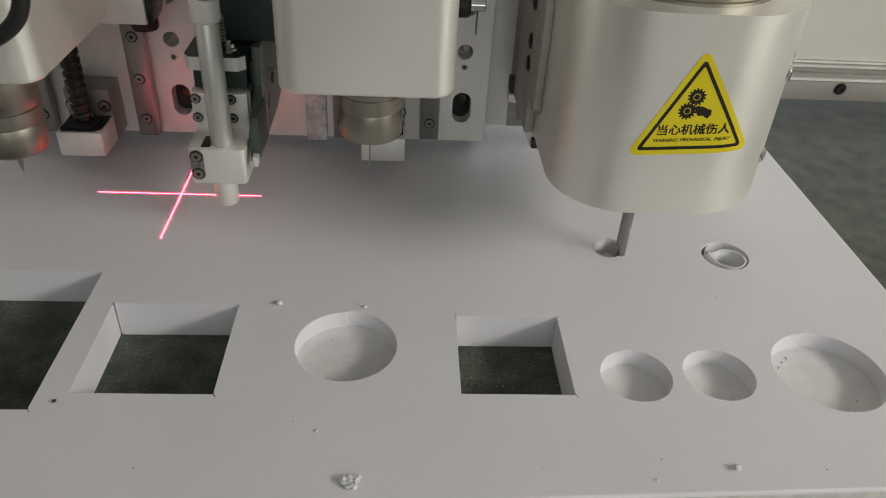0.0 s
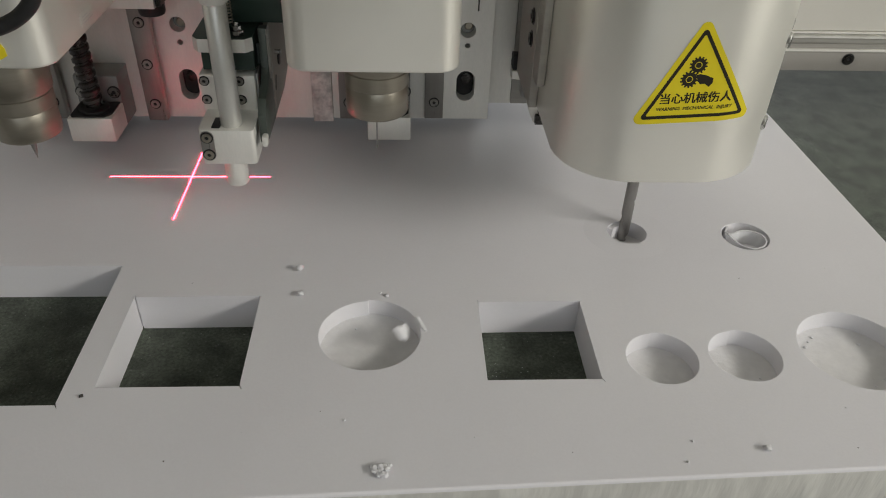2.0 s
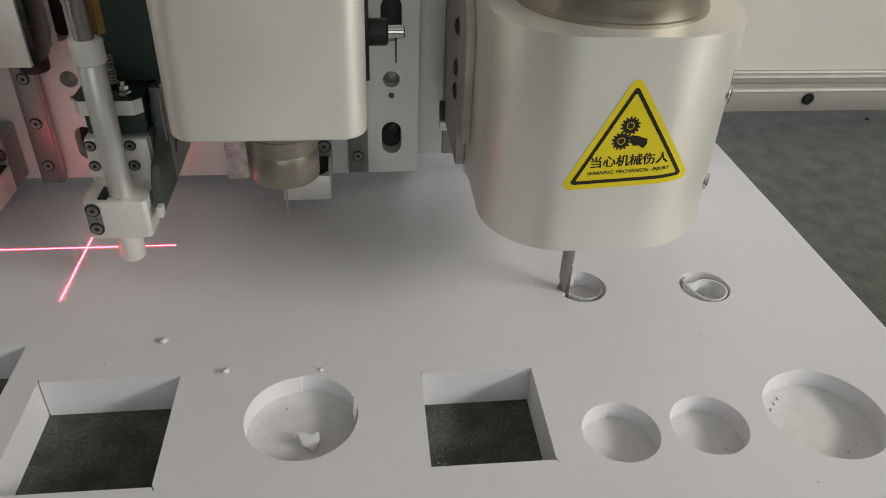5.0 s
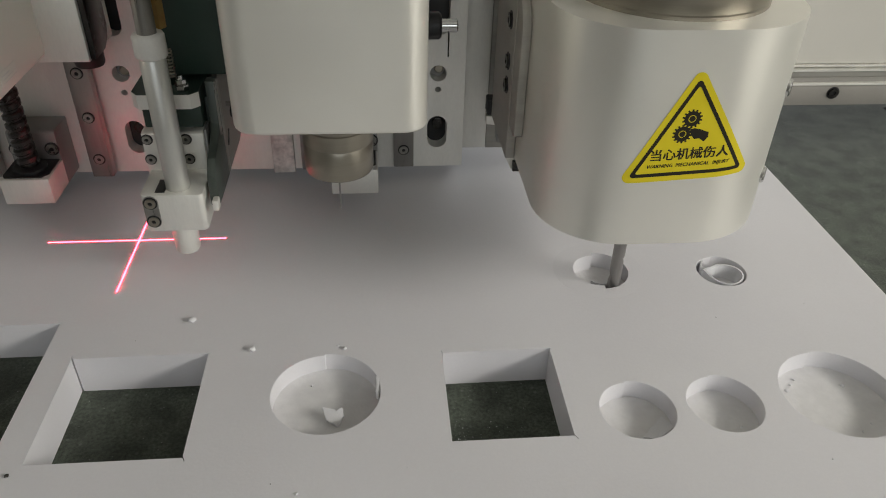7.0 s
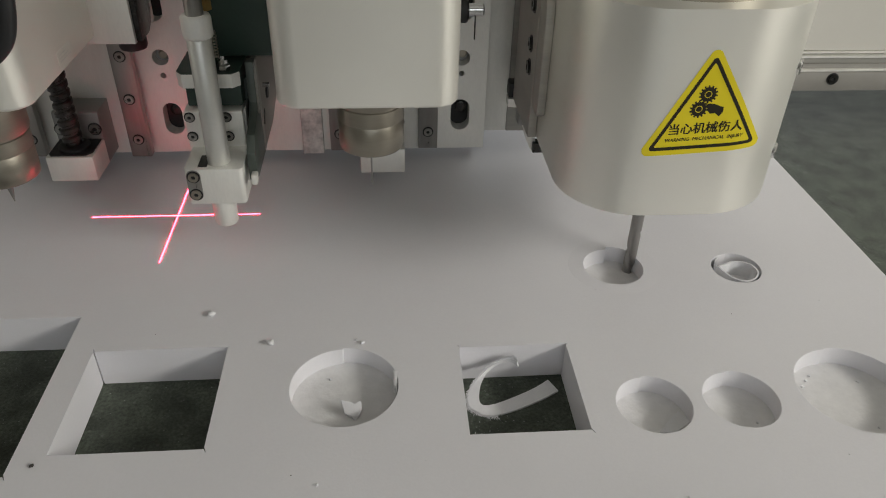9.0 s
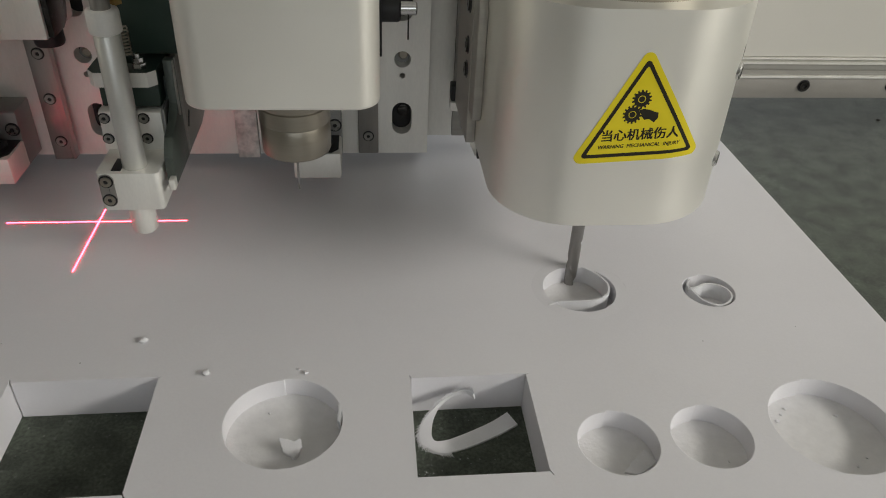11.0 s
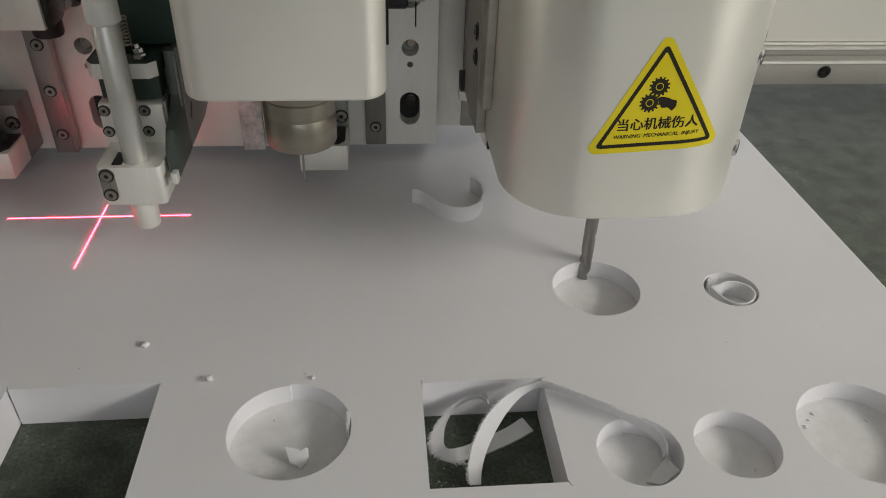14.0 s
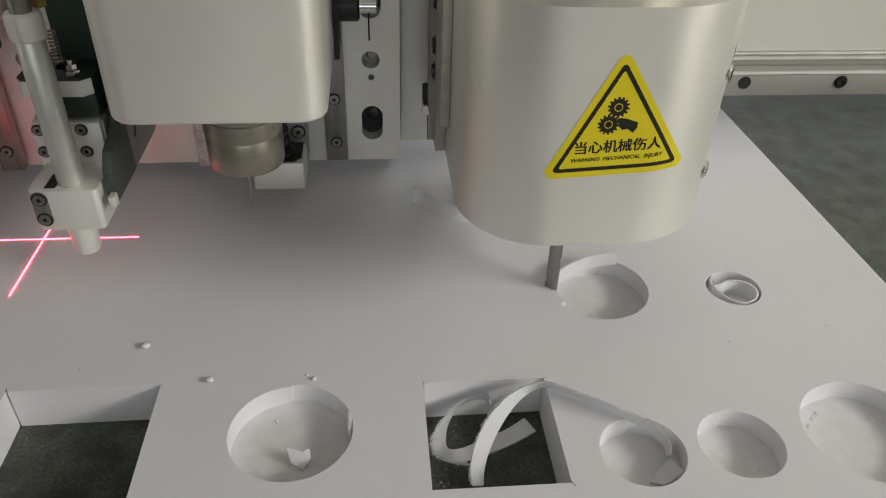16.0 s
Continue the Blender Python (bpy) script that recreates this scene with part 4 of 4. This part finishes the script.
tagged(part("foam_curl", curl, FOAM_CUT, None, "thin white foam curl standing in a small round pocket", (304.7, 48.3, -9)), category="foam curl")

def foam_dust():
    """Fine foam dust strewn over the felt in the small square opening."""
    rnd = random.Random(77)
    verts, faces = [], []
    for _ in range(480):
        x, y = 159 + abs(rnd.gauss(0, 8)), -53 + abs(rnd.gauss(0, 11))
        if not (158.5 < x < 205 and -53.5 < y < -7):
            continue
        r, n = 0.05 + 0.3 * rnd.random() ** 6, len(verts)
        a = rnd.uniform(0, 6.28)
        for k in range(3):
            verts.append(((x + r * math.cos(a + 2.1 * k)) * MM, (y + r * math.sin(a + 2.1 * k)) * MM, (BED + 0.04) * MM))
        verts.append((x * MM, y * MM, (BED + 0.04 + r) * MM))
        faces += [(n, n + 1, n + 3), (n + 1, n + 2, n + 3), (n + 2, n, n + 3), (n, n + 2, n + 1)]
    mesh = bpy.data.meshes.new("foam_dust")
    mesh.from_pydata(verts, [], faces)
    mesh.materials.append(FOAM_CUT)
    tagged(new("foam_dust", mesh), "fine white foam dust on the felt", "dust", kind="stuff")


foam_dust()

# rings of foam that the bit mills away, round by round
SECTORS = 6


def milled_ring():
    """Six segments to a ring; returns them with the middle of their angle."""
    out = []
    for k, (r0, r1) in enumerate(zip(RINGS, RINGS[1:])):
        for s in range(SECTORS):
            a0, a1 = 90 - 360 * s / SECTORS, 90 - 360 * (s + 1) / SECTORS
            n = 10
            outline = circle(*POCKET, r1, n, a0, a1) + circle(*POCKET, r0, n, a1, a0)
            ob = part("foam_segment", prism(outline, DEPTH + 0.02, 0.0), FOAM, None, "uncut foam round the milled pocket", (*POCKET, DEPTH))
            out.append((k, s, tagged(ob, category="foam segment", group="foam round the milled pocket")))
    return out


segments = milled_ring()


def strip(name, path, high, teeth, label, base, lean=0.0, seed=3, thick=0.9):
    ob = part(name, ribbon(path, high, thick, teeth, seed, lean), FOAM_CUT, None, label, base)
    return tagged(ob, category="foam shaving", group="foam shavings")


def circle3(x, y, r, start, end):
    return [(u, v, 0) for u, v in circle(x, y, r, 7, start, end)]


def bent_strip(rows, thick, teeth, frayed_from, seed):
    """A ribbon given by points on its middle line and half its width there; one edge frays past a point."""
    rnd = random.Random(seed)
    steps, mids, halves = 6, [], []

    def spline(p0, p1, p2, p3, u):
        return 0.5 * ((2 * p1) + (p2 - p0) * u + (2 * p0 - 5 * p1 + 4 * p2 - p3) * u * u + (3 * p1 - p0 - 3 * p2 + p3) * u ** 3)
    n = len(rows)
    for k in range(n - 1):
        four = [rows[min(max(k + j, 0), n - 1)] for j in (-1, 0, 1, 2)]
        for j in range(steps + (k == n - 2)):
            mids.append(spline(*[Vector(r[0]) for r in four], j / steps))
            halves.append(spline(*[Vector(r[1]) for r in four], j / steps))
    bm = bmesh.new()
    rings = []
    for k, (p, w) in enumerate(zip(mids, halves)):
        way = (mids[min(k + 1, len(mids) - 1)] - mids[max(k - 1, 0)]).normalized()
        out = way.cross(w).normalized() * thick / 2
        edge = w * (1 + (rnd.uniform(0, 0.15) if k / steps > frayed_from else 0))
        rings.append([bm.verts.new(q) for q in (p - w + out, p + edge + out, p + edge - out, p - w - out)])
    for a, b in zip(rings, rings[1:]):
        for j in range(4):
            bm.faces.new((a[j], b[j], b[(j + 1) % 4], a[(j + 1) % 4]))
    bm.faces.new(rings[0])
    bm.faces.new(list(reversed(rings[-1])))
    for k in range(len(mids) - 1):
        if k / steps > frayed_from:
            for _ in range(14):
                u = rnd.random()
                p = (mids[k] + halves[k]).lerp(mids[k + 1] + halves[k + 1], u) + Vector((rnd.uniform(-0.2, 0.2), rnd.uniform(-0.2, 0.2), 0))
                way = halves[k].normalized()
                side = way.cross((0.3, 0.2, 0.9)).normalized() * rnd.uniform(0.12, 0.3)
                tip = p + way * teeth * rnd.uniform(0.1, 1.0) + Vector((rnd.uniform(-0.5, 0.5), rnd.uniform(-0.5, 0.5), rnd.uniform(-0.1, 0.6))) * min(1.0, teeth)
                a, b, c, d = (bm.verts.new(q) for q in (p + side - way * 0.3, p - side - way * 0.3, p + way.cross(side), tip))
                for f in ((a, b, d), (b, c, d), (c, a, d)):
                    bm.faces.new(f)
    bmesh.ops.recalc_face_normals(bm, faces=bm.faces)
    return bm


# the hooked shaving that ends in the square opening
flat_rows = [((200.3, -11.9, -18.7), (-1.7, 3.5, 0)), ((192.3, -16.9, -18.7), (-1.8, 3.1, 0)), ((181.4, -22.1, -18.7), (-1.5, 3.1, 0)), ((173.5, -25.0, -18.7), (-1.1, 2.8, 0.2))]
curl_rows = [((173.5, -25.0, -18.6), (1.1, -2.7, -0.3)), ((168.3, -26.0, -18.0), (0.7, -2.1, -1.0)), ((165.3, -24.6, -17.0), (-0.4, -1.6, -1.5)), ((163.6, -22.4, -15.2), (-1.9, -1.6, -1.8)), ((163.6, -19.1, -13.2), (-2.7, -1.7, -1.7)),
             ((165.3, -15.7, -11.2), (-2.8, -1.6, -1.2)), ((168.3, -12.4, -9.2), (-2.3, -1.6, -0.2)), ((172.7, -8.9, -7.7), (-1.6, -1.3, 0.9)), ((177.5, -7.4, -6.5), (-0.7, -0.4, 1.2)), ((181.2, -7.7, -6.1), (-0.3, -0.1, 1.2)), ((183.7, -9.4, -6.8), (-0.3, 0.4, 1.2))]
hook_flat = part("foam_shaving", bent_strip(flat_rows, 0.9, 0.8, 9, 5), FOAM_CUT, None, "straight end of a hooked white foam shaving", (178, -15, -19.3))
hook_curl = part("foam_shaving", bent_strip(curl_rows, 0.9, 3.0, 0.3, 4), FOAM_CUT, None, "curled end of a white foam shaving with a frayed edge", (178, -15, -19.3))
for ob in (hook_flat, hook_curl):
    tagged(ob, category="foam shaving", group="foam shavings")
pocket_curl = strip("foam_shaving", circle3(0, 0, 9, 200, 350), 7.0, 0.5, "short white curl of foam shaving", (0, 0, 0), seed=13)
# the open curl behind the tools
back_curl = strip("foam_shaving", [(160.6, 129, 0), (165.5, 126.5, 0), (170, 120.5, 0), (176.2, 113.2, 0), (184.7, 109.6, 0), (192.5, 113, 0), (197, 121.5, 0), (197.4, 132, 0), (192.8, 140, 0)], 8.6, 0.3, "open curl of white foam shaving on the board", (181, 122, 0), seed=5)
# the long shaving in three stiff lengths
left_rows = [((175.6, -41.5, -16.3), (-2.0, -0.2, 0.3)), ((175.7, -37.0, -13.8), (-2.5, 0.0, 0.8)), ((177.8, -30.8, -10.2), (-2.6, 0.3, 1.2)), ((181.8, -24.3, -5.9), (-2.7, 0.3, 1.5)), ((187.3, -18.6, -1.6), (-2.4, 0.1, 1.6)),
             ((193.8, -14.3, 2.0), (-1.8, -0.4, 2.0)), ((200.5, -12.4, 4.0), (-1.4, -1.3, 2.4)), ((205.3, -12.6, 4.2), (-0.8, -1.4, 3.0))]
middle_rows = [((205.3, -12.6, 4.2), (-0.8, -1.4, 3.0)), ((213.5, -17.1, 4.1), (-1.0, -1.5, 3.1)), ((221.9, -22.7, 3.9), (-0.8, -1.1, 3.1)), ((230.0, -27.9, 3.6), (-0.8, -0.9, 3.0)), ((236.6, -30.8, 1.8), (-0.4, -0.9, 3.2))]
right_rows = [((236.6, -30.8, 1.8), (-0.4, -0.9, 3.2)), ((241.7, -33.0, -0.9), (-0.3, -1.1, 3.2)), ((244.6, -35.8, -3.2), (-0.3, -1.1, 3.0)), ((245.6, -38.6, -5.0), (-0.3, -1.1, 2.9)), ((244.9, -41.0, -6.2), (-0.3, -1.2, 2.4))]


def long_shaving(rows, teeth, label, base, seed):
    ob = part("long_foam_shaving", bent_strip(rows, 0.8, teeth, 0.0, seed), FOAM_CUT, None, label, base)
    return tagged(ob, category="foam shaving", group="foam shavings")


long_left = long_shaving(left_rows, 1.3, "long bent white foam shaving with a frayed edge", (188, -32, -8), 6)
long_middle = long_shaving(middle_rows, 1.2, "straight length of long white foam shaving", (219, -20, 0), 7)
long_right = long_shaving(right_rows, 2.2, "curled end of long white foam shaving with a frayed edge", (240, -42, -5), 8)


def torn_chip(outline, low, high, tilt, label, seed):
    """A torn slice of foam: a ragged outline, thicker towards one side, tilted on its edge."""
    rnd = random.Random(seed)
    cx, cy = sum(p[0] for p in outline) / len(outline), sum(p[1] for p in outline) / len(outline)
    ragged = []
    for (x0, y0), (x1, y1) in zip(outline, outline[1:] + outline[:1]):
        for j in range(4):
            u = j / 4
            ragged.append((x0 + (x1 - x0) * u - cx + rnd.uniform(-0.22, 0.22), y0 + (y1 - y0) * u - cy + rnd.uniform(-0.22, 0.22)))
    bm = prism(ragged, low, high)
    bevel(bm, 0.22, 2, lambda e: True)
    for v in bm.verts:
        v.co.z += tilt[0] * v.co.x + tilt[1] * v.co.y + rnd.uniform(-0.08, 0.08)
    floor_z = min(v.co.z for v in bm.verts)
    bm.transform(Matrix.Translation((0, 0, -floor_z)))
    ob = part("foam_chip", bm, FOAM_CUT, None, label, (0, 0, 0))
    return tagged(ob, category="foam chip", group="foam chips in the pockets")


round_chip = torn_chip([(-4.4, 2.8), (-1.0, 2.2), (1.6, 1.4), (4.0, 2.0), (4.6, -0.6), (1.8, -3.8), (-0.4, -2.4), (-2.6, -1.6)], 0, 1.2, (0.1, 0.75), "torn wedge of white foam in a round pocket", 9)
rim_chip = torn_chip([(-1.0, 5.0), (1.0, 4.0), (0.6, 1.0), (1.0, -2.0), (0.4, -5.6), (-0.8, -3.0)], 0, 4.2, (0, 0.1), "torn sliver of white foam at a pocket's rim", 11)
flat_chip = torn_chip([(2.4, 5.5), (-2.2, 2.2), (-6.6, -1.4), (-1.8, -3.9), (5.7, -0.4)], 0, 0.8, (0.30, 0.19), "square slice of white foam leaning in a round pocket", 10)
late_strip = strip("foam_shaving", [(0, 0, 0), (9, 1.4, 0), (18, 1.0, 0), (27, -1.6, 0), (33, -4.6, 0)], 7.2, 0.4, "loose white foam shaving beside the milling bit", (0, 0, 0), seed=12)
late_crumb = crumb("foam_crumb", 71.4, 18.8, 0, 1.7, "white foam crumb on the board", seed=18)

# ---- what moves ----


def motions():
    head = [(t, x, y) for t, x, y in HEAD]
    for ob in (tool_carriage, left_knife, middle_knife, pen, router, cross):
        b = BASES[ob] * MM
        walk(ob, [(t, pose(b.x + x, b.y + y, b.z)) for t, x, y in head])
    b = BASES[gantry_beam] * MM
    walk(gantry_beam, [(t, pose(b.x, b.y + y, b.z)) for t, x, y in head])

    # the bit's rounds: when each ring is begun and done
    rounds = [(-3.0, 0.35), (-0.5, 2.1), (2.3, 5.75), (5.95, 8.0), (8.5, 10.75), (11.0, 13.45), (13.95, 16.6)]
    for k, s, ob in segments:
        begin, end = rounds[k + 1]
        t = begin + (end - begin) * (s + 0.9) / SECTORS
        p, q = BASES[ob] * MM, 9.2 * MM
        up, down = pose(p.x, p.y, p.z), pose(p.x, p.y, p.z - q)
        if t <= 0.1:
            walk(ob, [(0, down), (16, down)])
        elif t >= 15.8:
            walk(ob, [(0, up), (16, up)])
        else:
            walk(ob, [(0, up), (t - 0.08, up), (t + 0.08, down), (16, down)])

    def fly(ob, rows):
        """rows: seconds, place of the piece's base in millimetres, and its turn in degrees."""
        walk(ob, [(t, pose(x * MM, y * MM, z * MM, rx, ry, rz)) for t, x, y, z, rx, ry, rz in rows])

    hidden = -18.6
    px, py = POCKET
    fly(round_chip, [(0, px, py, -17, 0, 0, 0), (1.6, px, py, -17, 0, 0, 0), (1.7, px - 4, py - 4, 2, 0, 30, 30), (1.8, 205, 32, 10, 20, 50, 60), (1.9, 168, 8, 14, 40, 30, 90), (2.0, 121, -26, -2, 20, 20, 60), (2.1, 114, -31, -6, 5, 5, 20), (2.2, 111.6, -33.6, -8.6, 0, 0, 0), (16, 111.6, -33.6, -8.6, 0, 0, 0)])
    fly(rim_chip, [(0, px, py, -17, 0, 0, 0), (1.6, px, py, -17, 0, 0, 0), (1.7, px - 4, py - 6, 3, 0, 20, 30), (1.8, 212, 26, 12, 20, 40, 60), (1.9, 178, 6, 12, 30, 20, 60), (2.0, 130.5, -21, -3.5, 10, 10, 30), (2.1, 129.7, -22.8, -5, 0, 0, 0), (16, 129.7, -22.8, -5, 0, 0, 0)])
    fly(late_crumb, [(0, px, py, -17, 0, 0, 0), (1.7, px, py, -17, 0, 0, 0), (1.85, 160, 40, 10, 40, 0, 0), (2.0, 73, 20, 1, 20, 0, 0), (2.1, 71.6, 19.0, 0, 0, 0, 0), (4.6, 71.6, 19.0, 0, 0, 0, 0), (4.75, 58, 21, 3, 30, 0, 0), (4.9, 46, 22.4, 0, 0, 0, 0), (16, 46.4, 22.0, 0, 0, 0, 0)])
    fly(flat_chip, [(0, px, py, -18, 0, 0, 0), (5.9, px, py, -18, 0, 0, 0), (6.05, px, py - 10, 10, 30, 20, 30), (6.2, 243, 0, 14, 40, 30, 60), (6.4, 241.8, -47.8, -9, 0, 0, 0), (16, 241.8, -47.8, -9, 0, 0, 0)])
    fly(hook_flat, [(0, 240, 91, BED, 0, 0, 0), (7.8, 240, 91, BED, 0, 0, 0), (7.9, 246, 40, 2, 17.7, 57.1, 78.3), (8.0, 237.2, 15.7, 10.0, 90, 26, -159.6), (8.1, 210, 4, 8, 17.7, 57.1, 78.3), (8.2, 178, -15, BED, 0, 0, 0), (16, 178, -15, BED, 0, 0, 0)])
    fly(hook_curl, [(0, 240, 91, BED, 0, 0, 0), (7.8, 240, 91, BED, 0, 0, 0), (7.9, 246, 46, 3, 69.5, 47, 63.9), (8.0, 246.0, 30.2, 10.4, 139.2, 0.1, 127.9), (8.1, 212, 8, 8, 69.5, 47, 63.9), (8.2, 178, -15, BED, 0, 0, 0), (16, 178, -15, BED, 0, 0, 0)])
    fly(pocket_curl, [(0, px, py, -17.5, 0, 0, 0), (4.4, px, py, -17.5, 0, 0, 0), (4.7, px + 2, py + 1, -8.9, 0, 0, 0), (7.7, px + 1, py, -8.9, 0, 0, 60), (7.8, px + 3, py, -6, 0, 0, 80), (7.9, 252, 40, 4, 30, 0, 60), (8.1, 216, -6, 4, 40, 0, 20), (8.2, 182, -44.4, BED, 0, 0, 0), (16, 182, -44.4, BED, 0, 0, 0)])
    fly(back_curl, [(0, px, py, hidden, 0, 0, 60), (10.2, px, py, hidden, 0, 0, 60), (10.6, px + 1, py, -9, 0, 0, 60), (11.4, px, py, -8, 0, 0, 20), (11.6, px + 2, py + 6, 6, 30, 10, 0), (11.7, 206, 100, 22, 30, 0, 0), (11.8, 217, 146, 0, 0, 0, -10), (12.6, 215, 146, 0, 0, 0, -10), (12.8, 196, 132, 0, 0, 0, -4), (13.0, 183, 123, 0, 0, 0, 0), (13.2, 181, 122, 0, 0, 0, 0), (16, 181, 122, 0, 0, 0, 0)])
    fly(late_strip, [(0, px - 15, py, -17.5, 0, 0, 0), (14.2, px - 15, py, -17.5, 0, 0, -30), (14.4, 256, 64, -8, 0, 0, -60), (14.55, 259.5, 57, -8, 0, 0, -95), (14.75, 258.5, 44, -8, 0, 0, -150), (15.0, 253.5, 39, -5, 0, 0, -190), (15.25, 243, 33, -6, 0, 0, -235), (15.5, 232, 36, -5, 0, 0, -280), (15.75, 224, 44, -3, 0, 0, -315), (16, 222, 56, -2, 0, -8, -335)])
    fly(long_left, [(0, 240, 95, -25, 0, 0, -60), (11.8, 240, 95, -25, 0, 0, -60), (12.0, 226, 47, -5, 0, 0, 0), (12.2, 214, 72, 2, 0, 0, -30), (12.4, 224, 64, -4, 0, 0, -40), (12.7, 240, 66, -2, 0, 0, -66), (12.88, 238, 58, -1, -6, -16, -96), (13.0, 235.9, 50.2, -0.3, -13.9, -36.2, -123.3), (13.2, 240, 48, 0, -6, -16, -96), (13.3, 246, 46, -2, 0, 0, -84), (13.4, 222, 20, 4, 10, 0, -40), (13.5, 188, -32, -8, 0, 0, 0), (16, 188, -32, -8, 0, 0, 0)])
    fly(long_middle, [(0, 250, 100, -14, 0, 0, 0), (12.6, 250, 100, -14, 0, 0, 0), (12.75, 266, 68, 3, 0, -10, 60), (13.0, 271.5, 40.7, 2.3, 1.2, 2.6, 41.5), (13.15, 280, 40, 4, 0, 0, 6), (13.3, 278, 32, 2, 0, 4, -4), (13.4, 212, 10, 6, 10, 0, -30), (13.5, 219, -20, 0, 0, 0, 0), (16, 219, -20, 0, 0, 0, 0)])
    fly(long_right, [(0, 275, 95, -14, 0, 0, 0), (12.6, 275, 95, -14, 0, 0, 0), (12.75, 290, 88, 8, 0, 0, 80), (13.0, 296.3, 36.1, 11.4, -13.2, 29.7, 104.8), (13.15, 306, 34, 5, 0, 0, 60), (13.3, 300, 20, 3, 0, 0, 50), (13.4, 240, 12, 8, 0, 0, 20), (13.5, 240, -42, -5, 0, 0, 0), (16, 240, -42, -5, 0, 0, 0)])


motions()
